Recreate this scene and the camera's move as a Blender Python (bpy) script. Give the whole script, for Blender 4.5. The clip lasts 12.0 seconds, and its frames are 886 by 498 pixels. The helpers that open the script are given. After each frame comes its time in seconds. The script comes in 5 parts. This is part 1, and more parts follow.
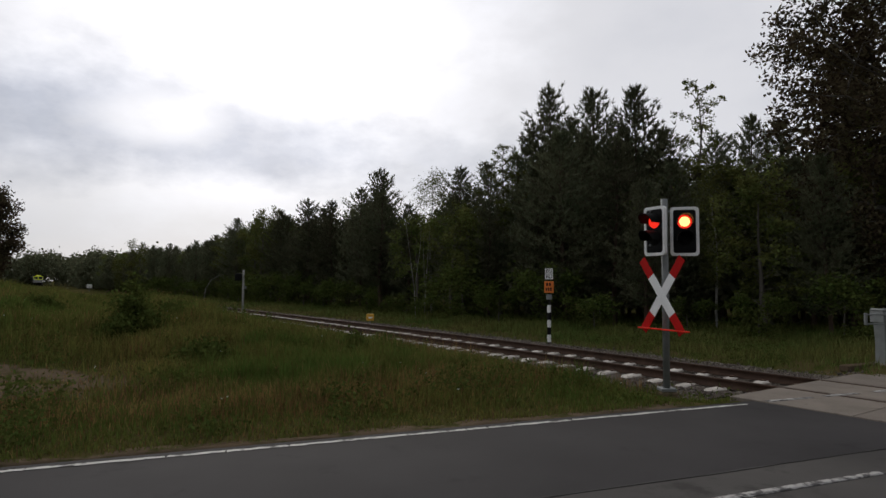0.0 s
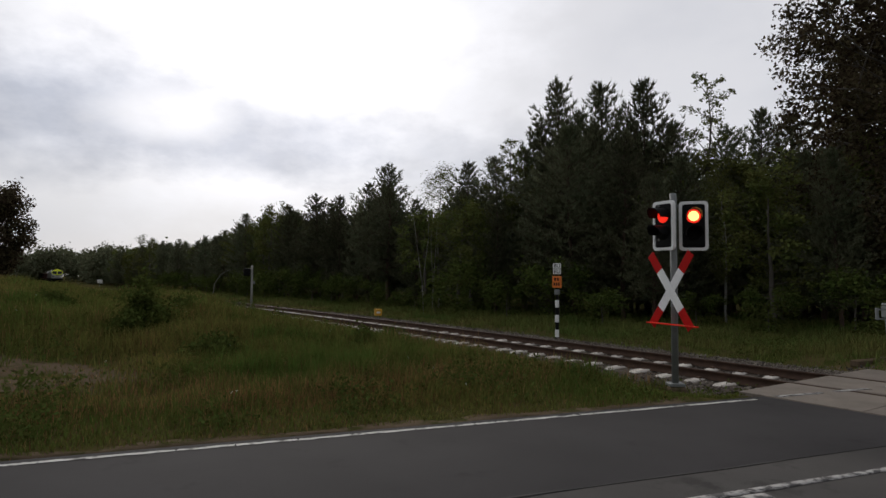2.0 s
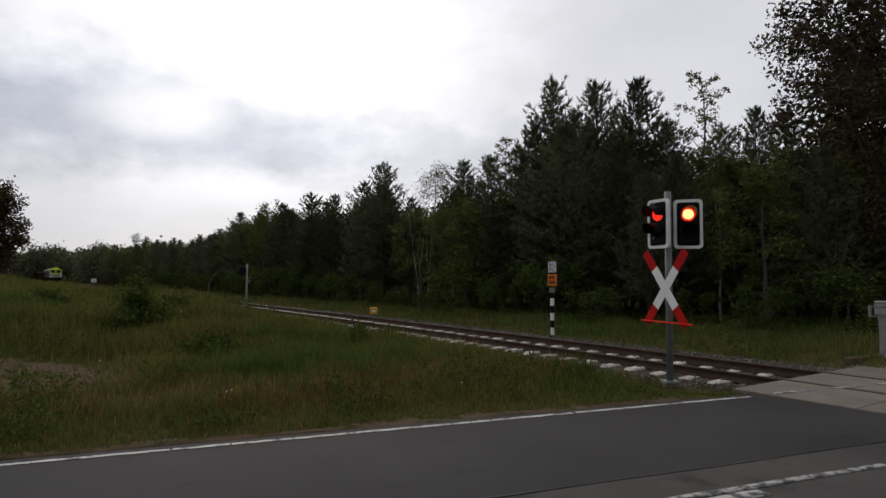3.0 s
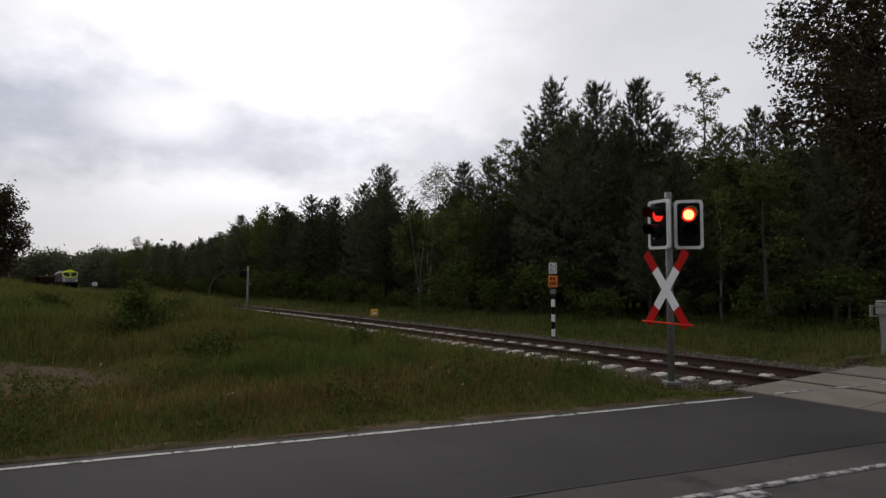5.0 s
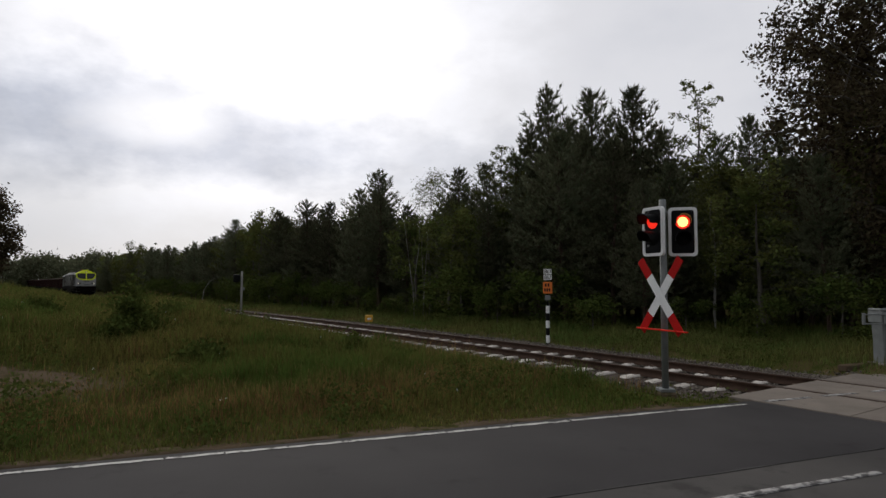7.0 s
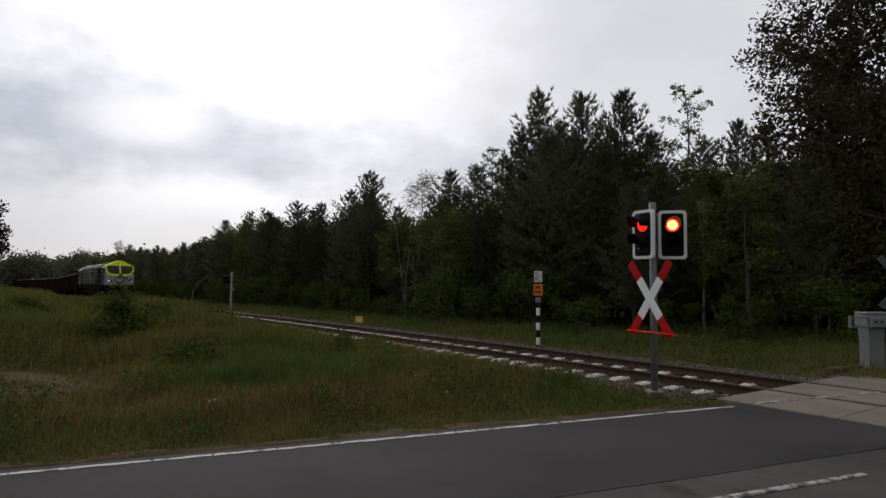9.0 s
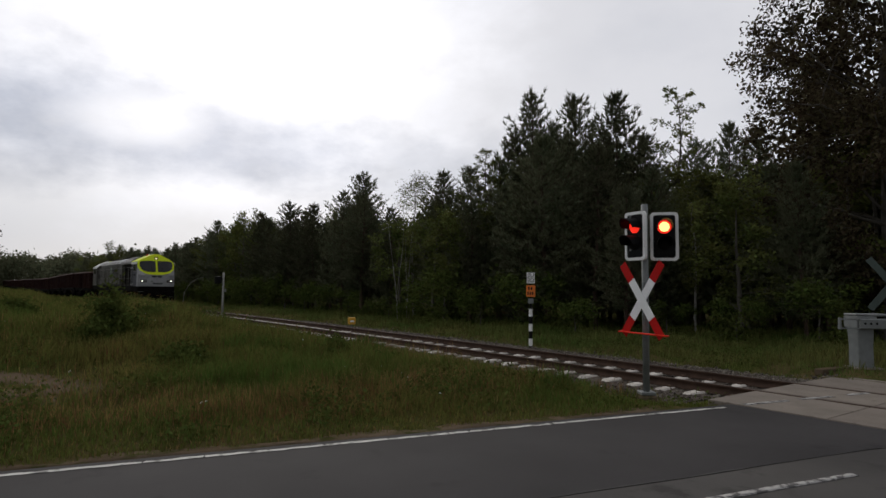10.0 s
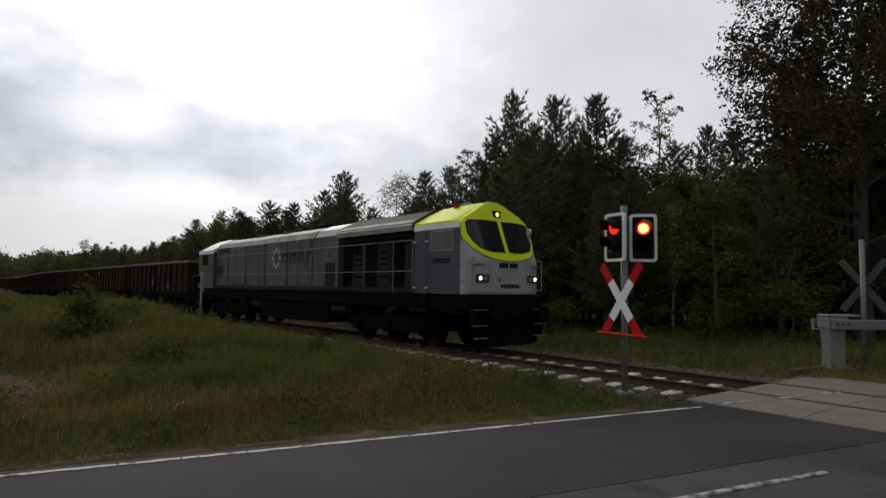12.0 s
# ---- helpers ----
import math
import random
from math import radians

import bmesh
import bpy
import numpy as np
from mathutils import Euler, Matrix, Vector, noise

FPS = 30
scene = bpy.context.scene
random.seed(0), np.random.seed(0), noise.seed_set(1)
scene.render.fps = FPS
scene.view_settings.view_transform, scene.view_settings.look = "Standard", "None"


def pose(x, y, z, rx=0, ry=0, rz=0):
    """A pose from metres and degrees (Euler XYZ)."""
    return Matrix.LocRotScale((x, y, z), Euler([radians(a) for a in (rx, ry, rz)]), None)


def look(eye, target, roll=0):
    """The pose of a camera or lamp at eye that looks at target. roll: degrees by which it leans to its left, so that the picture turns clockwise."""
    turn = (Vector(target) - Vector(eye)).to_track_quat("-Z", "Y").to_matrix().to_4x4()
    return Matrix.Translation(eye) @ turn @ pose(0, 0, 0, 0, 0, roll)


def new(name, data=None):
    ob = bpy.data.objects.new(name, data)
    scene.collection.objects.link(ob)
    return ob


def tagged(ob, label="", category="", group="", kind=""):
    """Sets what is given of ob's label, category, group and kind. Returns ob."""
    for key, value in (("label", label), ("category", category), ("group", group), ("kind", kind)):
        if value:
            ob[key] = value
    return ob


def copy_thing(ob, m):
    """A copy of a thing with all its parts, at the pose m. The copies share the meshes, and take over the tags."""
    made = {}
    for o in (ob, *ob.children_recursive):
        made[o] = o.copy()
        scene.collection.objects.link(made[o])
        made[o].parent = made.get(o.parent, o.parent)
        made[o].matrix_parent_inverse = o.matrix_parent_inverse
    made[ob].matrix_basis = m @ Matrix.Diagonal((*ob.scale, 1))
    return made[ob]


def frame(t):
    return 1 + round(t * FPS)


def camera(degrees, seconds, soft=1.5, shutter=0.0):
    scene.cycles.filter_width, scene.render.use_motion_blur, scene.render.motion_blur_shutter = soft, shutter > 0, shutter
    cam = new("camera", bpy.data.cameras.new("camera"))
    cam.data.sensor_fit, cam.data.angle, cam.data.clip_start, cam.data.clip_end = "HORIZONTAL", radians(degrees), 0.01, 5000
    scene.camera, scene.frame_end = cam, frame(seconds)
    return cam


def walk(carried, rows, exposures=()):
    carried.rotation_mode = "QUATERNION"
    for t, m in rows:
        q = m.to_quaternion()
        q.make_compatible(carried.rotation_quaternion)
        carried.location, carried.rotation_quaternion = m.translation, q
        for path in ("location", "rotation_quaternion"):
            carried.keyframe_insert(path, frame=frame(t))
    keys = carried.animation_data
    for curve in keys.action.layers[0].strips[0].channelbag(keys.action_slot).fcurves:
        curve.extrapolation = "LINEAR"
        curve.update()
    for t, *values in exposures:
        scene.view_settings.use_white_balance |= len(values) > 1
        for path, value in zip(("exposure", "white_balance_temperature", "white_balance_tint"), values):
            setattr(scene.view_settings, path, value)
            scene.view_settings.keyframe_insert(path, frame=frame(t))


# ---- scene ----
# ---- camera and its walk ----
EYE = 1.785
cam = camera(72.6, 12.0, soft=1.5)
# seconds, pitch, lean, yaw of a hand-held camera that stands on the verge and slowly pans after the train
TURNS = [(0, 3.27, 0.39, -0.22), (0.5, 2.66, 0.42, -0.18), (1, 2.62, -0.05, -0.02), (1.5, 2.77, 0.06, 0.06), (2, 2.79, 0.35, 0.51),
         (2.5, 2.64, 0.23, 0.56), (3, 2.64, 0.25, 0.07), (4, 2.73, 0.10, 0.10), (5, 2.81, -0.05, 0.12), (5.5, 2.62, 0.37, 0.02),
         (6, 2.65, 0.39, -0.07), (6.5, 2.86, 0.33, -0.24), (7, 3.36, 0.25, -0.36), (8, 3.44, 0.36, -0.75), (9, 3.53, 0.49, -1.22),
         (9.5, 3.70, 0.35, -1.81), (10, 3.64, 0.58, -1.90), (10.5, 3.56, 0.68, -2.07), (11, 3.46, 0.79, -2.49), (11.5, 3.73, 0.82, -2.75),
         (12, 3.69, 0.75, -3.69)]


def aim(pitch, lean, yaw):
    p, y = radians(pitch), radians(yaw)
    ahead = Vector((-math.sin(y) * math.cos(p), math.cos(y) * math.cos(p), math.sin(p)))
    eye = Vector((0, 0, EYE))
    return look(eye, eye + ahead * 10, lean)


walk(cam, [(t, aim(p, r, y)) for t, p, r, y in TURNS])

# ---- world, sun, exposure ----
SUN_AZ, SUN_EL = -16.0, 25.0
BACK_SKY = 0.46
TO_SUN = Vector((math.sin(radians(SUN_AZ)) * math.cos(radians(SUN_EL)), math.cos(radians(SUN_AZ)) * math.cos(radians(SUN_EL)), math.sin(radians(SUN_EL))))
scene.view_settings.exposure = 0.0


def overcast_world():
    w = bpy.data.worlds.new("overcast_sky")
    scene.world = w
    w.use_nodes = True
    nt = w.node_tree
    nt.nodes.clear()
    N, L = nt.nodes.new, nt.links.new

    def val(op, *ins):
        n = N("ShaderNodeMath")
        n.operation = op
        for k, i in enumerate(ins):
            if isinstance(i, (int, float)):
                n.inputs[k].default_value = i
            else:
                L(i, n.inputs[k])
        return n.outputs[0]

    def noise_tex(vec, scale, detail, rough):
        n = N("ShaderNodeTexNoise")
        n.inputs["Scale"].default_value, n.inputs["Detail"].default_value, n.inputs["Roughness"].default_value = scale, detail, rough
        L(vec, n.inputs["Vector"])
        return n.outputs["Fac"]

    def ramp01(v, lo, hi):
        n = N("ShaderNodeMapRange")
        n.interpolation_type = "SMOOTHSTEP"
        n.inputs["From Min"].default_value, n.inputs["From Max"].default_value = lo, hi
        L(v, n.inputs["Value"])
        return n.outputs[0]

    tc = N("ShaderNodeTexCoord")
    sep = N("ShaderNodeSeparateXYZ")
    L(tc.outputs["Generated"], sep.inputs[0])
    X, Y, Z = sep.outputs
    bearing = val("MULTIPLY", val("ARCTAN2", X, Y), 57.296)
    height = val("MULTIPLY", val("ARCSINE", Z), 57.296)
    comb = N("ShaderNodeCombineXYZ")
    L(val("MULTIPLY", bearing, 0.075), comb.inputs[0])
    L(val("MULTIPLY", height, 0.13), comb.inputs[1])
    cells = comb.outputs[0]
    wobble = noise_tex(cells, 1.6, 6.0, 0.55)
    wob = val("MULTIPLY", val("SUBTRACT", wobble, 0.5), 1.5)

    def bank(az, el, raz, rel, soft):
        """A cloud bank, 1 inside and 0 outside, with ragged edges."""
        da = val("DIVIDE", val("SUBTRACT", bearing, az), raz)
        de = val("DIVIDE", val("SUBTRACT", height, el), rel)
        d = val("SQRT", val("ADD", val("MULTIPLY", da, da), val("MULTIPLY", de, de)))
        return ramp01(val("ADD", d, wob), 1.0 + soft, 1.0 - soft)

    dark = val("MAXIMUM", val("MAXIMUM", bank(-37, 13.2, 18, 4.6, 0.65), bank(-18, 12.0, 14, 3.6, 0.7)), val("MULTIPLY", bank(-2, 11.0, 11, 3.4, 0.7), 0.55))
    dark = val("MULTIPLY", dark, val("ADD", 0.55, val("MULTIPLY", noise_tex(cells, 4.5, 6.0, 0.6), 0.75)))
    hole = bank(-25.5, 13.8, 4.6, 1.9, 0.6)
    dark = val("MULTIPLY", dark, val("SUBTRACT", 1.0, val("MULTIPLY", hole, 0.75)))
    # loose cloud over the rest of the sky
    rest = val("MULTIPLY", ramp01(noise_tex(cells, 0.8, 7.0, 0.5), 0.42, 0.7), 0.22)
    rest = val("ADD", rest, val("MULTIPLY", ramp01(bearing, -4.0, 34.0), 0.06))
    rest = val("ADD", rest, val("MULTIPLY", ramp01(height, 11.0, 1.0), 0.27))
    fac = val("MINIMUM", val("MAXIMUM", dark, rest), 1.0)
    mix = N("ShaderNodeMix")
    mix.data_type = "RGBA"
    L(fac, mix.inputs["Factor"])
    mix.inputs["A"].default_value, mix.inputs["B"].default_value = (0.73, 0.727, 0.76, 1), (0.41, 0.432, 0.50, 1)
    # brighter towards the veiled sun, heavy dark cloud in the other half of the sky
    dot = N("ShaderNodeVectorMath")
    dot.operation = "DOT_PRODUCT"
    dot.inputs[1].default_value = TO_SUN
    L(tc.outputs["Generated"], dot.inputs[0])
    glow = val("MULTIPLY", ramp01(val("ADD", dot.outputs["Value"], val("MULTIPLY", wob, 0.075)), 0.885, 1.02), 0.62)
    side = val("MULTIPLY_ADD", ramp01(dot.outputs["Value"], -0.35, 0.62), 1.0 - BACK_SKY, BACK_SKY)
    mul = N("ShaderNodeVectorMath")
    mul.operation = "SCALE"
    L(mix.outputs["Result"], mul.inputs[0])
    L(val("ADD", side, glow), mul.inputs["Scale"])
    sky = N("ShaderNodeTexSky")
    sky.sky_type, sky.sun_disc = "NISHITA", False
    sky.sun_elevation, sky.sun_rotation = radians(SUN_EL), radians(SUN_AZ)
    thin = N("ShaderNodeVectorMath")
    thin.operation = "SCALE"
    thin.inputs["Scale"].default_value = 0.006
    L(sky.outputs[0], thin.inputs[0])
    add = N("ShaderNodeVectorMath")
    add.operation = "ADD"
    L(mul.outputs[0], add.inputs[0])
    L(thin.outputs[0], add.inputs[1])
    bg, out = N("ShaderNodeBackground"), N("ShaderNodeOutputWorld")
    L(add.outputs[0], bg.inputs["Color"])
    bg.inputs["Strength"].default_value = 0.97
    L(bg.outputs[0], out.inputs[0])


overcast_world()
sun_data = bpy.data.lights.new("sun", "SUN")
sun_data.energy, sun_data.angle, sun_data.color = 0.8, radians(25), (1.0, 0.93, 0.82)
sun = new("sun", sun_data)
sun.matrix_world = look(TO_SUN * 100, (0, 0, 0))


# ---- materials ----
def mat(name, c1, c2=None, scale=4.0, rough=0.7, metal=0.0, bump=0.15, fine=40.0, island=0.0, obj=0.0, spots=None, spec=0.5, coat=0.0, stretch=None):
    """Two-scale variation between c1 and c2, grain and bump; island/obj: random change of value by loose piece or by object; spots: (colour, amount)."""
    c2 = c2 or tuple(0.75 * c for c in c1)
    m = bpy.data.materials.new(name)
    m.use_nodes = True
    nt = m.node_tree
    N, L = nt.nodes.new, nt.links.new
    b = nt.nodes["Principled BSDF"]
    b.inputs["Metallic"].default_value = metal
    b.inputs["Specular IOR Level"].default_value = spec
    b.inputs["Coat Weight"].default_value = coat
    tc = N("ShaderNodeTexCoord")
    src = tc.outputs["Object"]
    if stretch:
        mp = N("ShaderNodeMapping")
        mp.inputs["Scale"].default_value = stretch
        L(src, mp.inputs["Vector"])
        src = mp.outputs[0]
    n1, n2 = N("ShaderNodeTexNoise"), N("ShaderNodeTexNoise")
    n1.inputs["Scale"].default_value, n1.inputs["Detail"].default_value = scale, 5.0
    n2.inputs["Scale"].default_value, n2.inputs["Detail"].default_value = fine, 3.0
    L(src, n1.inputs["Vector"]); L(src, n2.inputs["Vector"])
    mixf = N("ShaderNodeMath"); mixf.operation = "MULTIPLY_ADD"; mixf.inputs[1].default_value = 0.35
    L(n2.outputs["Fac"], mixf.inputs[0])
    half = N("ShaderNodeMath"); half.operation = "MULTIPLY"; half.inputs[1].default_value = 0.65
    L(n1.outputs["Fac"], half.inputs[0]); L(half.outputs[0], mixf.inputs[2])
    ramp = N("ShaderNodeValToRGB")
    e = ramp.color_ramp.elements
    e[0].position, e[0].color = 0.36, (*c1, 1)
    e[1].position, e[1].color = 0.64, (*c2, 1)
    L(mixf.outputs[0], ramp.inputs[0])
    col = ramp.outputs[0]
    if spots:
        n3 = N("ShaderNodeTexNoise"); n3.inputs["Scale"].default_value = scale * 2.3; n3.inputs["Detail"].default_value = 8.0
        n3.inputs["Roughness"].default_value = 0.65
        L(src, n3.inputs["Vector"])
        r3 = N("ShaderNodeMapRange"); r3.inputs["From Min"].default_value, r3.inputs["From Max"].default_value = 0.62 - spots[1], 0.72 - spots[1]
        L(n3.outputs["Fac"], r3.inputs["Value"])
        mx = N("ShaderNodeMix"); mx.data_type = "RGBA"
        L(r3.outputs[0], mx.inputs["Factor"]); L(col, mx.inputs["A"]); mx.inputs["B"].default_value = (*spots[0], 1)
        col = mx.outputs["Result"]
    if island or obj:
        hsv = N("ShaderNodeHueSaturation")
        rnd = N("ShaderNodeNewGeometry").outputs["Random Per Island"] if island else N("ShaderNodeObjectInfo").outputs["Random"]
        amt = island or obj
        if island and obj:
            avg = N("ShaderNodeMath"); avg.operation = "MULTIPLY_ADD"; avg.inputs[1].default_value = 0.5
            hlf = N("ShaderNodeMath"); hlf.operation = "MULTIPLY"; hlf.inputs[1].default_value = 0.5
            L(N("ShaderNodeObjectInfo").outputs["Random"], hlf.inputs[0]); L(rnd, avg.inputs[0]); L(hlf.outputs[0], avg.inputs[2])
            rnd = avg.outputs[0]
        mr = N("ShaderNodeMapRange"); mr.inputs["To Min"].default_value, mr.inputs["To Max"].default_value = 1 - amt, 1 + amt
        L(rnd, mr.inputs["Value"]); L(mr.outputs[0], hsv.inputs["Value"])
        hr = N("ShaderNodeMapRange"); hr.inputs["To Min"].default_value, hr.inputs["To Max"].default_value = 0.5 - amt * 0.06, 0.5 + amt * 0.04
        L(rnd, hr.inputs["Value"]); L(hr.outputs[0], hsv.inputs["Hue"])
        L(col, hsv.inputs["Color"])
        col = hsv.outputs[0]
    L(col, b.inputs["Base Color"])
    rr = N("ShaderNodeMapRange"); rr.inputs["To Min"].default_value, rr.inputs["To Max"].default_value = max(0.02, rough - 0.12), min(1, rough + 0.12)
    L(n2.outputs["Fac"], rr.inputs["Value"]); L(rr.outputs[0], b.inputs["Roughness"])
    if bump:
        bp = N("ShaderNodeBump"); bp.inputs["Strength"].default_value = bump; bp.inputs["Distance"].default_value = 0.02
        L(mixf.outputs[0], bp.inputs["Height"]); L(bp.outputs[0], b.inputs["Normal"])
    return m


def glow_mat(name, colour, strength):
    m = bpy.data.materials.new(name)
    m.use_nodes = True
    b = m.node_tree.nodes["Principled BSDF"]
    b.inputs["Base Color"].default_value = (*colour, 1)
    b.inputs["Emission Color"].default_value = (*colour, 1)
    b.inputs["Emission Strength"].default_value = strength
    return m


def leaf_mat(name, c1, c2, island=0.35, through_amount=0.25, patch=0.6, tree=0.0):
    m = mat(name, c1, c2, patch, 0.85, 0, 0, 9.0, island=island, obj=tree, spec=0.0)
    nt = m.node_tree
    b, out = nt.nodes["Principled BSDF"], nt.nodes["Material Output"]
    tr = nt.nodes.new("ShaderNodeBsdfTranslucent")
    mx = nt.nodes.new("ShaderNodeMixShader")
    mx.inputs[0].default_value = through_amount
    nt.links.new(b.inputs["Base Color"].links[0].from_socket, tr.inputs["Color"])
    nt.links.new(b.outputs[0], mx.inputs[1]); nt.links.new(tr.outputs[0], mx.inputs[2]); nt.links.new(mx.outputs[0], out.inputs[0])
    return m


M_SOIL = mat("meadow_soil", (0.055, 0.055, 0.018), (0.085, 0.065, 0.03), 0.35, 0.95, bump=0.5, fine=9, spots=((0.04, 0.05, 0.012), 0.12), spec=0.0)
M_DIRT = mat("shoulder_dirt", (0.085, 0.062, 0.04), (0.13, 0.10, 0.07), 1.2, 0.95, bump=0.5, fine=30, spots=((0.05, 0.05, 0.018), 0.1), spec=0.0)
M_ASPHALT = mat("asphalt", (0.029, 0.0275, 0.0282), (0.044, 0.0415, 0.0425), 0.6, 0.9, bump=0.6, fine=150, spots=((0.026, 0.025, 0.0255), 0.03), spec=0.12)
M_PATCH = mat("old_asphalt", (0.046, 0.0438, 0.0425), (0.076, 0.072, 0.069), 0.5, 0.9, bump=0.7, fine=70, spots=((0.036, 0.034, 0.033), 0.10), spec=0.12)
M_LINE = mat("road_paint", (0.56, 0.545, 0.51), (0.40, 0.39, 0.365), 2.5, 0.75, bump=0.2, fine=60, spots=((0.07, 0.066, 0.062), 0.10), spec=0.2)
M_LINE_WORN = mat("worn_road_paint", (0.42, 0.41, 0.39), (0.30, 0.29, 0.28), 3.5, 0.8, bump=0.2, fine=60, spots=((0.06, 0.057, 0.055), 0.17))
M_PANEL = mat("crossing_concrete", (0.215, 0.185, 0.155), (0.15, 0.13, 0.11), 1.6, 0.9, bump=0.3, fine=60, obj=0.10, spots=((0.11, 0.095, 0.08), 0.03), spec=0.15)
M_GAP = mat("rubber_gap", (0.02, 0.02, 0.02), (0.035, 0.03, 0.027), 5, 0.9)
M_BALLAST = mat("ballast_stone", (0.055, 0.045, 0.037), (0.09, 0.075, 0.062), 6, 0.95, bump=1.0, fine=22, spots=((0.045, 0.03, 0.02), 0.08), spec=0.05)
M_STONE = mat("loose_ballast", (0.085, 0.074, 0.062), (0.150, 0.132, 0.113), 6, 0.95, bump=0.3, island=0.55, spec=0.1)
M_SLEEPER = mat("sleeper_concrete", (0.58, 0.55, 0.50), (0.42, 0.39, 0.35), 5, 0.9, bump=0.4, fine=40, obj=0.15, spots=((0.22, 0.18, 0.14), 0.04), spec=0.15)
M_RAIL = mat("rusty_rail_steel", (0.050, 0.031, 0.022), (0.082, 0.050, 0.034), 5, 0.85, 0.1, bump=0.3, fine=60, spec=0.2)
M_RAILTOP = mat("worn_rail_head", (0.066, 0.048, 0.038), (0.045, 0.031, 0.024), 3, 0.55, 0.4, bump=0.1, spec=0.3)
M_GALV = mat("galvanised_steel", (0.22, 0.235, 0.23), (0.165, 0.175, 0.172), 5, 0.6, 0.25, bump=0.1, fine=50, spec=0.3)
M_BLACK = mat("black_enamel", (0.006, 0.006, 0.0065), (0.010, 0.010, 0.010), 6, 0.55, bump=0.05, spec=0.08)
M_WHITE = mat("white_enamel", (0.86, 0.87, 0.86), (0.76, 0.77, 0.76), 4, 0.5, bump=0.05, spots=((0.55, 0.53, 0.48), -0.03), spec=0.3)
M_RED = mat("red_enamel", (0.50, 0.010, 0.008), (0.40, 0.008, 0.007), 4, 0.6, bump=0.05, spec=0.1)
M_REDBAR = mat("red_strip", (0.75, 0.03, 0.012), (0.65, 0.025, 0.01), 4, 0.6, bump=0.05, spec=0.1)
M_ORANGE = mat("orange_enamel", (0.78, 0.20, 0.02), (0.65, 0.16, 0.015), 4, 0.5, bump=0.05)
M_YELLOWBOX = mat("yellow_plastic", (0.72, 0.40, 0.03), (0.55, 0.30, 0.03), 6, 0.6, bump=0.1)
M_BARK_PINE = mat("pine_bark", (0.085, 0.05, 0.032), (0.045, 0.03, 0.022), 5, 0.95, bump=0.8, fine=25, stretch=(1, 1, 0.25))
M_BARK = mat("grey_bark", (0.06, 0.052, 0.042), (0.10, 0.09, 0.075), 5, 0.95, bump=0.8, fine=25, stretch=(1, 1, 0.25))
M_BIRCH = mat("birch_bark", (0.26, 0.25, 0.225), (0.15, 0.145, 0.13), 4, 0.85, bump=0.3, spots=((0.04, 0.04, 0.04), 0.0))
M_NEEDLE = leaf_mat("pine_needles", (0.078, 0.098, 0.056), (0.150, 0.150, 0.092), 0.65, 0.18, tree=0.75)
M_LEAF = leaf_mat("broad_leaves", (0.074, 0.105, 0.030), (0.135, 0.142, 0.046), 0.65, 0.3, tree=0.9)
M_OAK = leaf_mat("oak_leaves", (0.046, 0.042, 0.024), (0.102, 0.078, 0.048), 0.6, 0.25)
M_SHRUB = leaf_mat("shrub_leaves", (0.048, 0.072, 0.018), (0.090, 0.105, 0.028), 0.4, 0.25)
M_GRASS = leaf_mat("grass_blades", (0.060, 0.108, 0.022), (0.175, 0.150, 0.046), 0.36, 0.3, 0.2)
M_TUSSOCK = leaf_mat("tussock_blades", (0.054, 0.100, 0.020), (0.105, 0.138, 0.034), 0.4, 0.3, 0.5)
M_SIGNBACK = mat("weathered_sign_back", (0.055, 0.078, 0.068), (0.04, 0.055, 0.048), 3, 0.7, 0.1, bump=0.05)
M_VERGE = leaf_mat("verge_blades", (0.074, 0.122, 0.030), (0.160, 0.150, 0.050), 0.36, 0.3, 0.3)
M_STRAW = leaf_mat("dry_grass", (0.20, 0.115, 0.048), (0.27, 0.175, 0.08), 0.45, 0.2)
M_SILVER = mat("silver_grey_paint", (0.38, 0.39, 0.40), (0.29, 0.295, 0.30), 1.6, 0.5, 0.15, bump=0.03, spec=0.3, spots=((0.2, 0.195, 0.18), 0.02))
M_CABGREY = mat("blue_grey_paint", (0.058, 0.062, 0.072), (0.044, 0.047, 0.055), 2, 0.5, 0.1, bump=0.03, spec=0.3)
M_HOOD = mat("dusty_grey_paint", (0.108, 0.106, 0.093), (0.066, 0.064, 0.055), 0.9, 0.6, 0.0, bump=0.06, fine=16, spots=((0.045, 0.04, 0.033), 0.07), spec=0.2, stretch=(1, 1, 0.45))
M_LIME = mat("lime_yellow_paint", (0.70, 0.83, 0.018), (0.62, 0.74, 0.016), 2, 0.5, bump=0.03, spots=((0.5, 0.55, 0.03), -0.04), spec=0.2)
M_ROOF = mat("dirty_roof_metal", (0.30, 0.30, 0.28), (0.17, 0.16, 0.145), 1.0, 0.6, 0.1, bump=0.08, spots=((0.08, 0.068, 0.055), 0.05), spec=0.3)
M_DARKROOF = mat("sooty_roof_metal", (0.075, 0.066, 0.06), (0.05, 0.044, 0.038), 1.2, 0.75, 0.0, bump=0.1, spec=0.2)
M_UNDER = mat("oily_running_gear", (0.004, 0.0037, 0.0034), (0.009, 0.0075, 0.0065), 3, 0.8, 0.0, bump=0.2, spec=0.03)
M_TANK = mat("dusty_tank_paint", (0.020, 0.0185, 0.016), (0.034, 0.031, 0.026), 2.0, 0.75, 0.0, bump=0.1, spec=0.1)
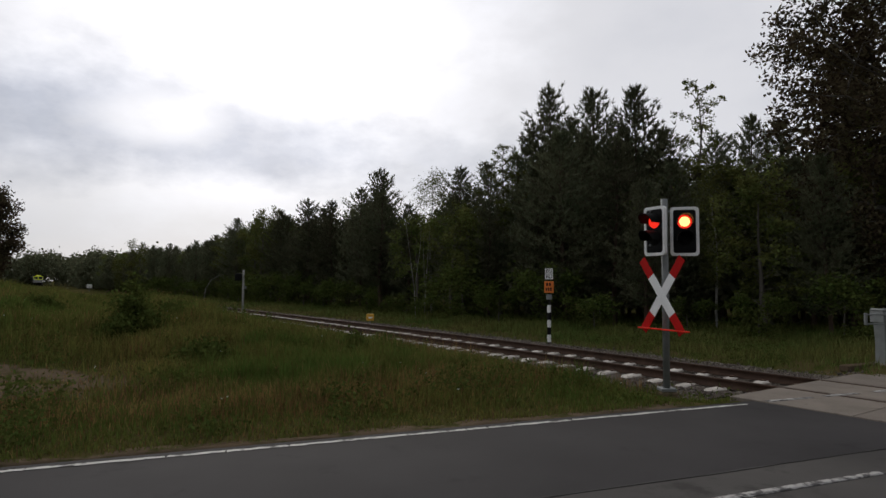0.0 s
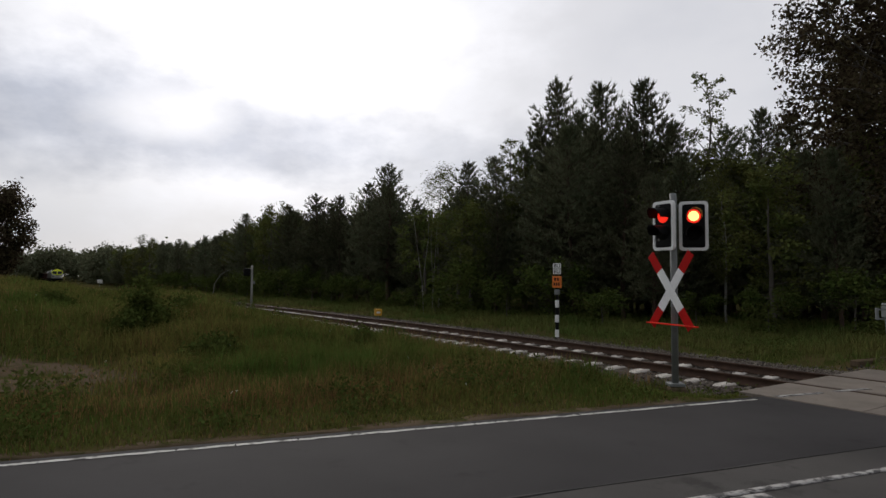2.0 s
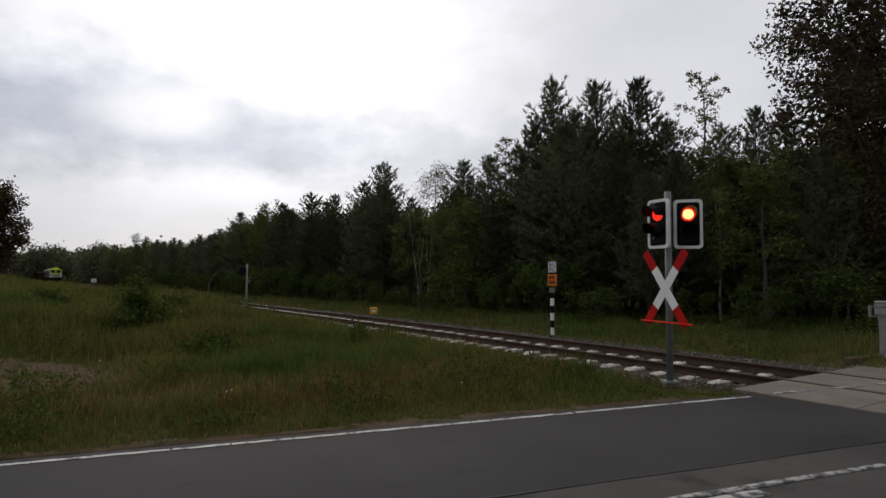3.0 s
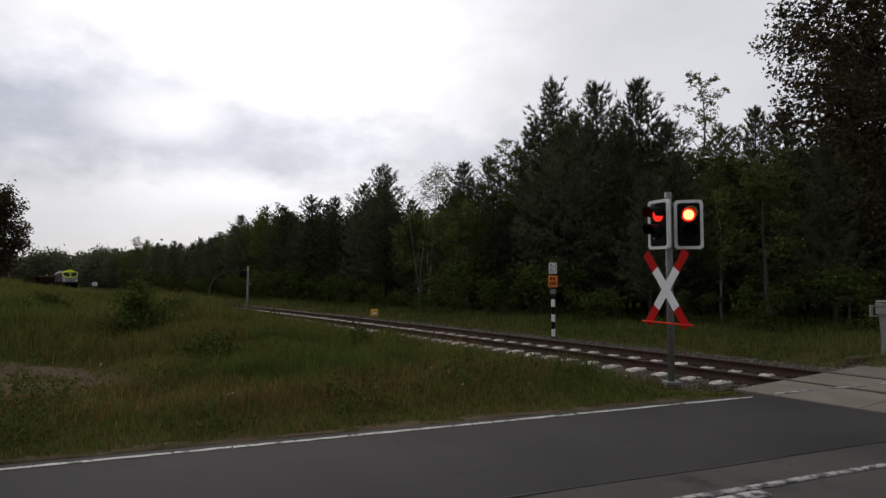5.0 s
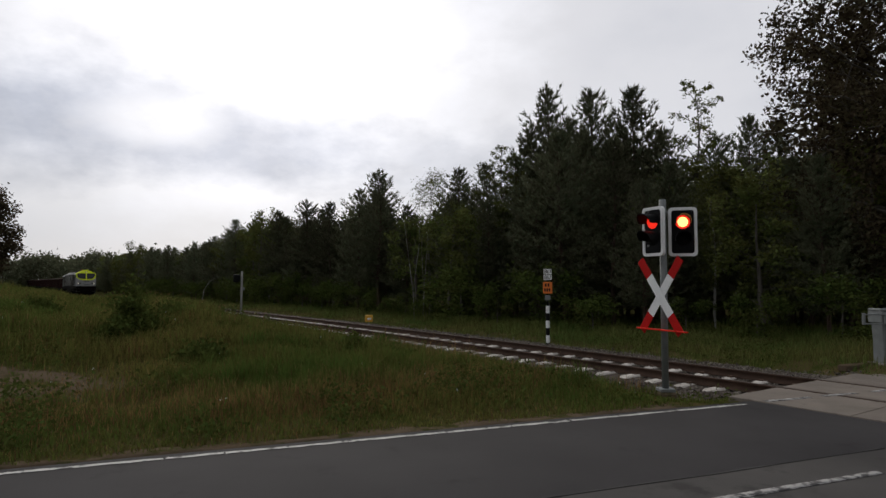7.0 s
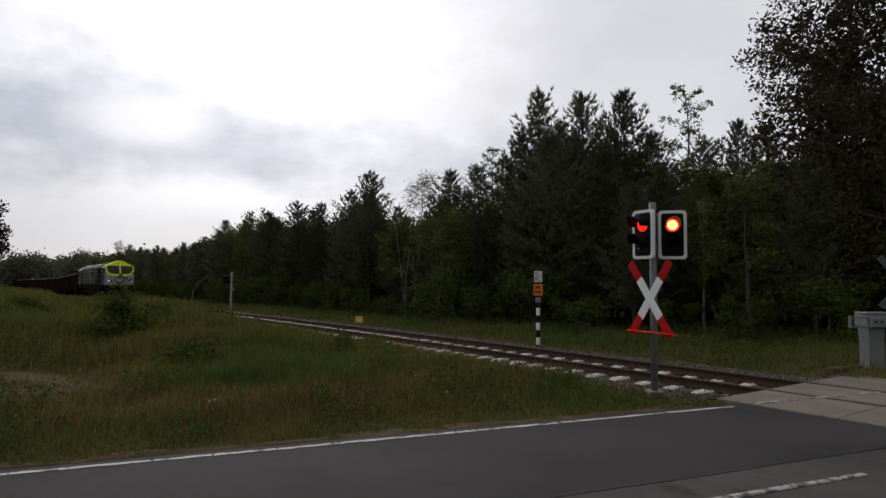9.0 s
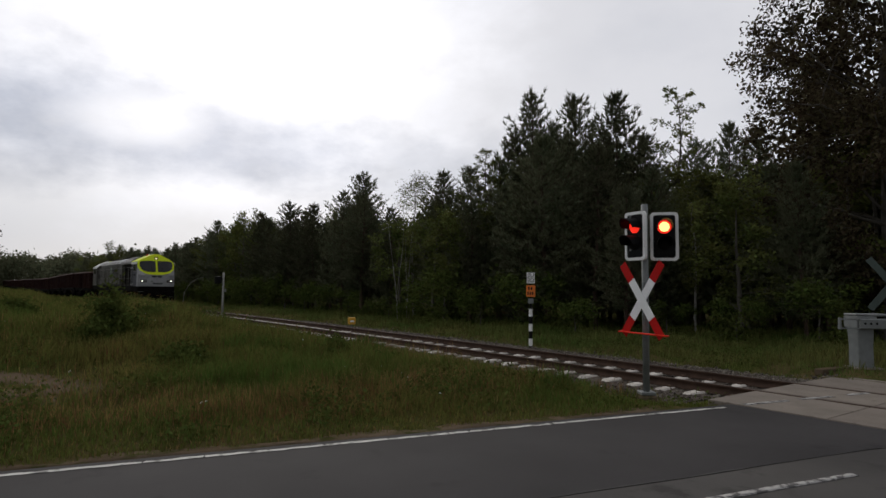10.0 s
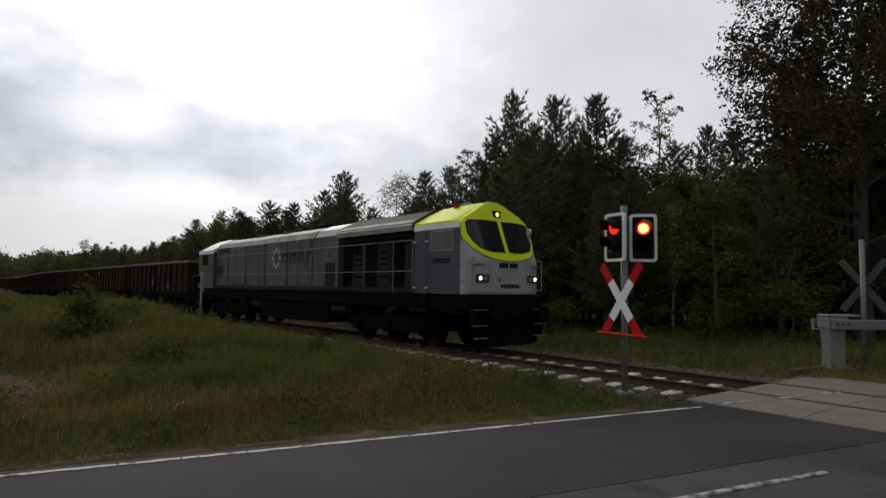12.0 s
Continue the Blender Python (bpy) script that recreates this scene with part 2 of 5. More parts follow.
M_GLASS = mat("dark_tinted_glass", (0.014, 0.016, 0.017), (0.020, 0.022, 0.023), 2, 0.07, bump=0.0, spec=0.38)
M_RUST = mat("rust_brown_wagon_paint", (0.038, 0.0155, 0.013), (0.023, 0.0105, 0.0095), 1.2, 0.8, 0.0, bump=0.15, fine=14, obj=0.3, spots=((0.075, 0.042, 0.030), 0.02), spec=0.12, stretch=(1, 1, 0.3))
M_RIM = mat("wagon_rim_paint", (0.20, 0.13, 0.11), (0.14, 0.085, 0.07), 2, 0.7, 0.1, bump=0.1)
M_GRAFFITI = mat("faded_chalk_marks", (0.26, 0.22, 0.2), (0.18, 0.15, 0.14), 3, 0.8)
M_DARKTEXT = mat("dark_lettering", (0.012, 0.014, 0.016), (0.020, 0.022, 0.025), 3, 0.6, spec=0.1)
M_GREENDOT = mat("pale_green_marking", (0.30, 0.42, 0.33), (0.25, 0.35, 0.28), 3, 0.6)
M_LAMP_WHITE = glow_mat("headlamp_glow", (1.0, 0.93, 0.78), 1.5)
M_LAMP_TOP = glow_mat("top_lamp_glow", (1.0, 0.88, 0.45), 0.9)
M_SIG_CORE = glow_mat("signal_core_glow", (1.0, 0.72, 0.22), 1.7)
M_SIG_RING = glow_mat("signal_red_glow", (1.0, 0.03, 0.015), 0.9)


# ---- small mesh tools ----
def link(name, bm, material, smooth=False):
    me = bpy.data.meshes.new(name)
    bm.normal_update()
    bm.to_mesh(me)
    bm.free()
    for m in material if isinstance(material, (list, tuple)) else (material,):
        me.materials.append(m)
    if smooth:
        me.polygons.foreach_set("use_smooth", [True] * len(me.polygons))
    return new(name, me)


def part(name, bm, material, parent, label="", smooth=False):
    ob = link(name, bm, material, smooth)
    ob.parent = parent
    if label:
        ob["label"] = label
    return ob


def empty(name, m=None):
    ob = new(name)
    ob.empty_display_size = 0.2
    if m is not None:
        ob.matrix_world = m
    return ob


def box(x0, x1, y0, y1, z0, z1, bevel=0.0, bm=None, seg=1):
    one = bmesh.new()
    r = bmesh.ops.create_cube(one, size=1.0)
    for v in r["verts"]:
        v.co = Vector(((x0 + x1) / 2 + v.co.x * (x1 - x0), (y0 + y1) / 2 + v.co.y * (y1 - y0), (z0 + z1) / 2 + v.co.z * (z1 - z0)))
    if bevel:
        bmesh.ops.bevel(one, geom=list(one.edges), offset=bevel, segments=seg, affect="EDGES", profile=0.5)
    return merge(one, bm)


def merge(one, bm):
    if bm is None:
        return one
    me = bpy.data.meshes.new("tmp")
    one.to_mesh(me)
    one.free()
    bm.from_mesh(me)
    bpy.data.meshes.remove(me)
    return bm


def rod(a, b, r0, r1=None, n=10, bm=None, caps=True):
    """A tapered rod from a to b."""
    a, b = Vector(a), Vector(b)
    r1 = r0 if r1 is None else r1
    bm = bm or bmesh.new()
    q = (b - a).to_track_quat("Z", "Y")
    ring0 = [bm.verts.new(a + q @ Vector((r0 * math.cos(k * 2 * math.pi / n), r0 * math.sin(k * 2 * math.pi / n), 0))) for k in range(n)]
    ring1 = [bm.verts.new(b + q @ Vector((r1 * math.cos(k * 2 * math.pi / n), r1 * math.sin(k * 2 * math.pi / n), 0))) for k in range(n)]
    for k in range(n):
        bm.faces.new((ring0[k], ring0[(k + 1) % n], ring1[(k + 1) % n], ring1[k]))
    if caps:
        bm.faces.new(ring0[::-1])
        bm.faces.new(ring1)
    return bm


def tube(points, r, n=6, bm=None):
    bm = bm or bmesh.new()
    for a, b in zip(points[:-1], points[1:]):
        rod(a, b, r, n=n, bm=bm)
    return bm


def loft(sections, bm=None, close=True):
    """Skin over rings of equal length; the ends are closed."""
    bm = bm or bmesh.new()
    rings = [[bm.verts.new(p) for p in s] for s in sections]
    n = len(rings[0])
    for a, b in zip(rings[:-1], rings[1:]):
        for k in range(n):
            bm.faces.new((a[k], a[(k + 1) % n], b[(k + 1) % n], b[k]))
    if close:
        bm.faces.new(rings[0][::-1])
        bm.faces.new(rings[-1])
    bmesh.ops.recalc_face_normals(bm, faces=bm.faces)
    return bm


def plate(outline, axis, a, b, bevel=0.0, bm=None):
    """A flat outline of two coordinates, made thick along the axis from a to b."""
    def at(p, c):
        return {"x": (c, p[0], p[1]), "y": (p[0], c, p[1]), "z": (p[0], p[1], c)}[axis]
    one = loft([[at(p, a) for p in outline], [at(p, b) for p in outline]])
    if bevel:
        bmesh.ops.bevel(one, geom=list(one.edges), offset=bevel, segments=2, affect="EDGES", profile=0.5)
    return merge(one, bm)


def rounded(x0, x1, z0, z1, r, n=4):
    pts = []
    for cx, cz, a in ((x1 - r, z1 - r, 0), (x0 + r, z1 - r, 90), (x0 + r, z0 + r, 180), (x1 - r, z0 + r, 270)):
        for k in range(n + 1):
            t = radians(a + 90 * k / n)
            pts.append((cx + r * math.cos(t), cz + r * math.sin(t)))
    return pts


def raw(name, verts, faces, material, parent=None, smooth=False, indices=None):
    """A mesh from whole arrays of vertices and equal-sized faces."""
    me = bpy.data.meshes.new(name)
    verts, faces = np.asarray(verts, np.float32), np.asarray(faces, np.int32)
    k = faces.shape[1]
    me.vertices.add(len(verts))
    me.vertices.foreach_set("co", verts.ravel())
    me.loops.add(faces.size)
    me.loops.foreach_set("vertex_index", faces.ravel())
    me.polygons.add(len(faces))
    me.polygons.foreach_set("loop_start", np.arange(0, faces.size, k, dtype=np.int32))
    for m in material if isinstance(material, (list, tuple)) else (material,):
        me.materials.append(m)
    if indices is not None:
        me.polygons.foreach_set("material_index", np.asarray(indices, np.int32))
    if smooth:
        me.polygons.foreach_set("use_smooth", np.ones(len(faces), bool))
    me.update(calc_edges=True)
    me.validate()
    ob = new(name, me)
    ob.parent = parent
    return ob


def smooth01(a):
    a = np.clip(a, 0.0, 1.0)
    return a * a * (3 - 2 * a)


# ---- plan: the railway line, the road, the lie of the land ----
# Railway: metres along the line from the crossing, with the bend of each stretch
BENDS = ((0, 0.0019), (30, -0.00079), (50, -0.00016), (70, 0.00026), (100, -0.00007), (170, 0.00001))
START, HEADING = (7.473, 10.0), 2.1639
S_MIN, S_MAX = -90, 560
_s = np.arange(S_MIN, S_MAX + 1)
_bend = np.array([[k for s0, k in BENDS if s0 <= max(s, 0)][-1] if s >= 0 else 0.0 for s in _s])
_th = HEADING + np.concatenate([[0], np.cumsum(_bend)[:-1]])
_step = np.stack([np.cos(_th), np.sin(_th)], 1)
_p = np.concatenate([[[0, 0]], np.cumsum(_step, 0)[:-1]])
_p = _p - _p[-S_MIN] + np.array(START)


def rail_z(s):
    return -0.5 * smooth01((np.asarray(s, float) - 85) / 40)


def line_at(s, off=0.0):
    """Place and heading on the railway; off: metres to the far side of the line."""
    x, y, th = np.interp(s, _s, _p[:, 0]), np.interp(s, _s, _p[:, 1]), np.interp(s, _s, _th)
    return x + off * np.sin(th), y - off * np.cos(th), th


def rail_coords(x, y):
    """Metres along the line and to its far side, for arrays of places."""
    pts = np.stack([np.ravel(x), np.ravel(y)], 1)
    s, off = np.empty(len(pts)), np.empty(len(pts))
    P, S, T = _p[::2], _s[::2], _th[::2]
    for a in range(0, len(pts), 20000):
        q = pts[a:a + 20000]
        d = (q[:, None, 0] - P[None, :, 0]) ** 2 + (q[:, None, 1] - P[None, :, 1]) ** 2
        i = d.argmin(1)
        dx, dy = q[:, 0] - P[i, 0], q[:, 1] - P[i, 1]
        s[a:a + 20000] = S[i] + dx * np.cos(T[i]) + dy * np.sin(T[i])
        off[a:a + 20000] = dx * np.sin(T[i]) - dy * np.cos(T[i])
    return s.reshape(np.shape(x)), off.reshape(np.shape(x))


# Road: along U, across V; the far edge line lies at 6.93
U, V = np.array([0.931, 0.365]), np.array([-0.365, 0.931])
EDGE_LINE, CENTRE_LINE, NEAR_EDGE = 6.93, 3.96, 0.75


def land(x, y, s=None, off=None):
    """Height of the ground."""
    x, y = np.asarray(x, float), np.asarray(y, float)
    if s is None:
        s, off = rail_coords(x, y)
    r = np.hypot(x, y)
    v = x * V[0] + y * V[1]
    bank = 0.66 * smooth01((-3.6 - off) / 4.5) * smooth01((v - 9.5) / 8.0) * smooth01((s - 5) / 11)
    rise = 0.18 * smooth01((-x - 11) / 12) * smooth01((v - 12) / 16) * smooth01((-4 - off) / 8)
    brow = 0.62 * smooth01((-2.6 - off) / 2.0) * smooth01((s - 21.5) / 5) * (1 - smooth01((s - 62) / 14))
    cut = -0.45 * (1 - smooth01((np.abs(off) - 2.2) / 1.4)) * smooth01((s - 1.2) / 1.5) - 0.45 * (1 - smooth01((np.abs(off) - 2.2) / 1.4)) * smooth01((-9.5 - s) / 1.0)
    follow = rail_z(s) * (1 - smooth01((np.abs(off) - 6) / 10))
    verge = -0.12 * smooth01((off - 2.6) / 1.5) * smooth01((s - 2) / 4)
    bearing = np.degrees(np.arctan2(x, np.maximum(y, 0.01)))
    swale = -0.62 * np.exp(-((bearing + 29.6) / 1.9) ** 2) * smooth01((r - 18) / 8) * smooth01((-3.0 - off) / 3.0)
    knoll = 0.45 * smooth01((-32.5 - bearing) / 4) * smooth01((r - 15) / 9) * (1 - smooth01((r - 45) / 20)) * smooth01((-5 - off) / 8)
    bumps = (0.05 * np.sin(x * 0.9 + 1.3) * np.sin(y * 0.7) + 0.03 * np.sin(x * 2.3 + y * 1.7)) * smooth01((v - 7.4) / 2.0)
    road = -0.06 * (1 - smooth01((v - 7.15) / 0.25)) * smooth01((v + 1.0) / 1.0)
    return np.maximum(np.maximum(bank + rise, brow) + swale + knoll, 0.0) + cut + follow + verge + bumps * (np.abs(off) > 2.0) + road - 0.015
# ---- ground, road ----
def make_ground():
    a = np.concatenate([-np.geomspace(3000, 62, 26), np.arange(-60, 45.1, 0.75), np.geomspace(47, 3000, 28)])
    b = np.concatenate([-np.geomspace(3000, 12, 18), np.arange(-10, 75.1, 0.75), np.geomspace(77, 3000, 28)])
    X, Y = np.meshgrid(a, b)
    Z = land(X, Y)
    far = np.hypot(X, Y) > 400
    Z[far] = -0.6
    n, m = len(a), len(b)
    i = np.arange(n * m).reshape(m, n)
    f = np.stack([i[:-1, :-1], i[:-1, 1:], i[1:, 1:], i[1:, :-1]], -1).reshape(-1, 4)
    ob = raw("ground", np.stack([X, Y, Z], -1).reshape(-1, 3), f, M_SOIL, smooth=True)
    tagged(ob, "rough meadow soil with sparse turf reaching the woods", "ground", kind="structure")


def road_strip(name, v0, v1, u0, u1, z, material, label, kind="structure", wob=0.0, step=1.0, thick=0.0):
    us = np.arange(u0, u1 + 0.01, step)
    rng = np.random.default_rng(int(v0 * 100) % 977 + 5)
    e0 = v0 + wob * rng.normal(size=len(us))
    e1 = v1 + wob * rng.normal(size=len(us))
    rows = [[*(U * u + V * q), zz] for u, p0, p1 in zip(us, e0, e1) for q, zz in ((p0, z - thick), (p0, z), (p1, z), (p1, z - thick))]
    k = np.arange(len(us) - 1) * 4
    f = np.concatenate([np.stack([k + j, k + 4 + j, k + 5 + j, k + 1 + j], 1) for j in range(3)])
    ob = raw(name, rows, f[:, ::-1], material)
    return tagged(ob, label, name.replace("_", " "), kind=kind)


make_ground()
road_strip("tar_seam", CENTRE_LINE + 0.54, CENTRE_LINE + 0.56, -60, 40, -0.0115, M_GAP, "dark tar seam between the two asphalt lanes", wob=0.016, step=0.5, thick=0.004)
road_strip("road", NEAR_EDGE - 0.1, 7.1, -220, 220, -0.02, M_ASPHALT, "dark grey asphalt country road", step=2.0, thick=0.12)
road_strip("road_patch", NEAR_EDGE + 0.05, CENTRE_LINE + 0.55, -220, 220, -0.016, M_PATCH, "older lighter asphalt lane of the road", wob=0.012, thick=0.004)


def make_edge_line():
    """The painted edge line, broken across by cracks and frayed at its sides."""
    rng = np.random.default_rng(19)
    verts, faces, u = [], [], -60.0
    while u < 7.75:
        n = rng.uniform(0.25, 1.3)
        knots = np.linspace(u, min(u + n, 7.75), 9)
        for j, q in enumerate(knots):
            lo, hi = EDGE_LINE - 0.037 + rng.normal(0, 0.008), EDGE_LINE + 0.037 + rng.normal(0, 0.008)
            for v in (lo, hi):
                verts.append((*(U * (q + (0.012 * rng.normal() if j in (0, 8) else 0)) + V * v), -0.0145))
            if j:
                k = len(verts)
                faces.append((k - 4, k - 2, k - 1, k - 3))
        u += n + rng.choice((0.006, 0.014, 0.03), p=(0.55, 0.35, 0.10))
    ob = raw("road_edge_line", verts, faces, M_LINE)
    tagged(ob, "worn white edge line painted on asphalt", "road marking", kind="structure")


make_edge_line()
road_strip("shoulder", 7.1, 7.42, -220, 6.9, -0.03, M_DIRT, "bare sandy dirt strip along the road edge", wob=0.07, step=0.4, thick=0.1)
road_strip("near_shoulder", -1.6, NEAR_EDGE - 0.1, -220, 220, -0.035, M_DIRT, "bare dirt strip beside the road", wob=0.08, step=0.6, thick=0.1)
for u in (-9.5, -3.4, 2.55, 14.0, 20.0):
    road_strip("centre_line", CENTRE_LINE - 0.045, CENTRE_LINE + 0.045, u, u + (3.2 if u != 2.55 else 3.6), -0.010, M_LINE_WORN, "worn white centre line dash on asphalt", wob=0.006, step=0.3, thick=0.004)
road_strip("turn_marking", CENTRE_LINE - 0.22, CENTRE_LINE - 0.10, 3.0, 4.4, -0.010, M_LINE_WORN, "nearly worn-off white marking on asphalt", wob=0.03, step=0.2, thick=0.004)


# ---- railway track ----
def sweep(name, profile, ss, off, material, parent, indices=None, smooth=False, noise_amp=0.0):
    """Carry a profile of (across, up) along the line."""
    x, y, th = line_at(ss, off)
    z = rail_z(ss)
    n = len(profile)
    pr = np.array(profile)
    V3 = np.empty((len(ss), n, 3))
    V3[:, :, 0] = x[:, None] + pr[None, :, 0] * np.sin(th)[:, None]
    V3[:, :, 1] = y[:, None] - pr[None, :, 0] * np.cos(th)[:, None]
    V3[:, :, 2] = z[:, None] + pr[None, :, 1]
    if noise_amp:
        rng = np.random.default_rng(3)
        V3[:, 1:-1, 2] += rng.uniform(-noise_amp, noise_amp, V3[:, 1:-1, 2].shape)
    k = np.arange(len(ss) - 1)[:, None] * n + np.arange(n - 1)[None]
    k = k.ravel()
    f = np.stack([k, k + 1, k + n + 1, k + n], 1)
    idx = None if indices is None else np.tile(indices, len(ss) - 1)
    return raw(name, V3.reshape(-1, 3), f, material, parent, smooth, idx)


RAIL_PROFILE = [(-0.075, -0.172), (-0.075, -0.155), (-0.012, -0.13), (-0.012, -0.045), (-0.036, -0.035), (-0.036, -0.006), (-0.028, 0.0),
                (0.028, 0.0), (0.036, -0.006), (0.036, -0.035), (0.012, -0.045), (0.012, -0.13), (0.075, -0.155), (0.075, -0.172)]


def bed_top(off):
    """Height of the ballast across the line: it falls to the meadow and stands full on the wood's side."""
    return np.interp(off, (-2.7, -2.3, -1.7, -1.45, -1.1, -0.8, -0.4, 0.4, 0.8, 1.1, 1.45, 1.7, 2.3, 2.7, 3.05),
                     (-0.62, -0.40, -0.24, -0.20, -0.19, -0.195, -0.20, -0.20, -0.195, -0.19, -0.185, -0.18, -0.15, -0.20, -0.50))


def make_track():
    track = empty("railway_track", pose(0, 0, 0))
    tagged(track, "single railway line with rusty rails on pale concrete sleepers", "railway track", kind="structure")
    ss = np.concatenate([np.arange(-60, 140, 1.0), np.arange(140, 556, 4.0)])
    for off in (-0.753, 0.753):
        sweep("rail", RAIL_PROFILE, ss, off, [M_RAIL, M_RAILTOP], track, [1 if k == 6 else 0 for k in range(13)])
    # ballast bed, broken by the road
    for a, b in ((1.5, 140), (140, 540), (-60, -9.6)):
        offs = [-2.7, -2.3, -1.7, -1.45, -1.1, -0.8, -0.4, 0, 0.4, 0.8, 1.1, 1.45, 1.7, 2.0, 2.3, 2.7, 3.05]
        ups = [float(bed_top(o)) for o in offs]
        sweep("ballast_bed", list(zip(offs, ups)), np.arange(a, b + 0.01, 0.4 if b <= 140 else 4.0), 0.0, M_BALLAST, track, noise_amp=0.02, smooth=False)
    # concrete sleepers, raised under the rails
    sl = bmesh.new()
    prof = [(-1.3, -0.20), (-1.22, -0.155), (-0.95, -0.150), (-0.5, -0.158), (-0.3, -0.195), (0, -0.2), (0.3, -0.195), (0.5, -0.158), (0.95, -0.150), (1.22, -0.155), (1.3, -0.20)]
    secs = []
    for o, z in prof:
        w = 0.118 if abs(o) > 0.4 else 0.105
        secs.append([(o, -w, -0.36), (o, -w, z - 0.03), (o, -w + 0.035, z), (o, w - 0.035, z), (o, w, z - 0.03), (o, w, -0.36)])
    loft(secs, sl)
    first = part("sleeper", sl, M_SLEEPER, track)
    rng = np.random.default_rng(11)
    s = 1.85
    k = 0
    while k < 260:
        ob = first if k == 0 else new("sleeper", first.data)
        ob.parent = track
        x, y, th = line_at(s)
        ob.matrix_world = pose(x, y, float(rail_z(s)) + rng.uniform(-0.012, 0.012), 0, 0, math.degrees(th) - 90 + rng.uniform(-0.8, 0.8))
        s += 0.65
        k += 1
    # rail clips on the nearest sleepers
    clip = box(-0.05, 0.05, -0.05, 0.05, -0.172, -0.125, 0.012)
    c0 = part("rail_clip", clip, M_RAIL, track)
    made = 0
    for j in range(0, 34):
        sj = 1.85 + 0.65 * j
        for off in (-0.87, -0.635, 0.635, 0.87):
            ob = c0 if made == 0 else new("rail_clip", c0.data)
            ob.parent = track
            x, y, th = line_at(sj, off)
            ob.matrix_world = pose(x, y, 0, 0, 0, math.degrees(th))
            made += 1


def make_ballast_stones():
    rng = np.random.default_rng(21)
    n = 20000
    s = 1.7 + 70 * rng.random(n) ** 1.8
    off = rng.choice([-1, 1], n) * rng.uniform(0, 1, n) ** 0.6 * 2.35
    s[-5000:] = 1.6 + 26 * rng.random(5000) ** 1.3
    off[-5000:] = 1.35 + 1.75 * rng.random(5000) ** 1.2
    keep = ~((np.abs(((s - 1.85 + 0.325) % 0.65) - 0.325) < 0.17) & (np.abs(off) < 1.32) & (rng.random(n) < 0.93)) & (np.abs(np.abs(off) - 0.753) > 0.1)
    s, off = s[keep], off[keep]
    n = len(s)
    top = bed_top(off) - 0.005
    x, y, th = line_at(s, off)
    z = np.where(off > 2.2, np.maximum(rail_z(s) + top, land(x, y)), rail_z(s) + top) + rng.uniform(-0.01, 0.02, n)
    base = np.array([(1, 0, 0), (0, 1, 0), (-1, 0, 0), (0, -1, 0), (0, 0, 1), (0, 0, -1)], float)
    f0 = np.array([(0, 1, 4), (1, 2, 4), (2, 3, 4), (3, 0, 4), (1, 0, 5), (2, 1, 5), (3, 2, 5), (0, 3, 5)])
    size = rng.uniform(0.022, 0.042, n)
    pts = base[None] * rng.uniform(0.7, 1.25, (n, 6, 1)) * size[:, None, None] + rng.normal(0, 0.007, (n, 6, 3))
    a = rng.uniform(0, 6.28, n)
    c, d = np.cos(a), np.sin(a)
    q = pts.copy()
    q[:, :, 0] = pts[:, :, 0] * c[:, None] - pts[:, :, 1] * d[:, None] + x[:, None]
    q[:, :, 1] = pts[:, :, 0] * d[:, None] + pts[:, :, 1] * c[:, None] + y[:, None]
    q[:, :, 2] = pts[:, :, 2] + z[:, None]
    f = (f0[None] + np.arange(n)[:, None, None] * 6).reshape(-1, 3)
    ob = raw("ballast_stones", q.reshape(-1, 3), f, M_STONE)
    tagged(ob, "loose grey ballast stones along the rails", "ballast", kind="stuff")


def make_crossing():
    lc = empty("level_crossing", pose(0, 0, 0))
    tagged(lc, "level crossing deck of worn concrete slabs between the rails", "level crossing", kind="structure")
    x0, y0, th = line_at(0)
    turn = pose(x0, y0, 0, 0, 0, math.degrees(th) - 90)
    L = 1.78
    for a, b in ((-2.36, -0.83), (-0.665, 0.665), (0.83, 2.3)):
        me = None
        for j in range(6):
            y1 = 1.45 - j * L
            if me is None:
                bm = box(a, b, -L + 0.012, 0, -0.17, -0.004, 0.01)
                ob = part("slab", bm, M_PANEL, lc)
                me = ob.data
            else:
                ob = new("slab", me)
                ob.parent = lc
            ob.matrix_world = turn @ pose(0, y1, 0)
    # dark flangeway fill beside each rail
    for o in (-0.753, 0.753):
        ob = part("flangeway", box(o - 0.09, o + 0.09, -9.3, 1.44, -0.16, -0.03), M_GAP, lc)
        ob.matrix_world = turn
    for o in (2.42,):
        ob = part("kerb", box(o, o + 0.16, -9.2, 1.2, -0.2, 0.0, 0.02), M_PANEL, lc)
        ob.matrix_world = turn
    # edge line painted across the slabs
    for u0, u1 in ((8.15, 9.2), (9.42, 10.4), (10.6, 11.35)):
        ob = road_strip("slab_line", EDGE_LINE - 0.05, EDGE_LINE + 0.05, u0, u1, 0.0005, M_LINE_WORN, "", kind="", wob=0.008, step=0.2, thick=0.003)
        ob.parent = lc
        for key in list(ob.keys()):
            del ob[key]
    kb = link("kerb_stone", box(-0.55, 0.55, -0.1, 0.1, -0.1, 0.05, 0.02), M_DIRT)
    x, y, th = line_at(1.9, 3.6)
    kb.matrix_world = pose(x, y, 0, 0, 0, 25)
    tagged(kb, "weathered concrete kerb stone in the grass", "kerb")


make_track()
make_ballast_stones()
make_crossing()


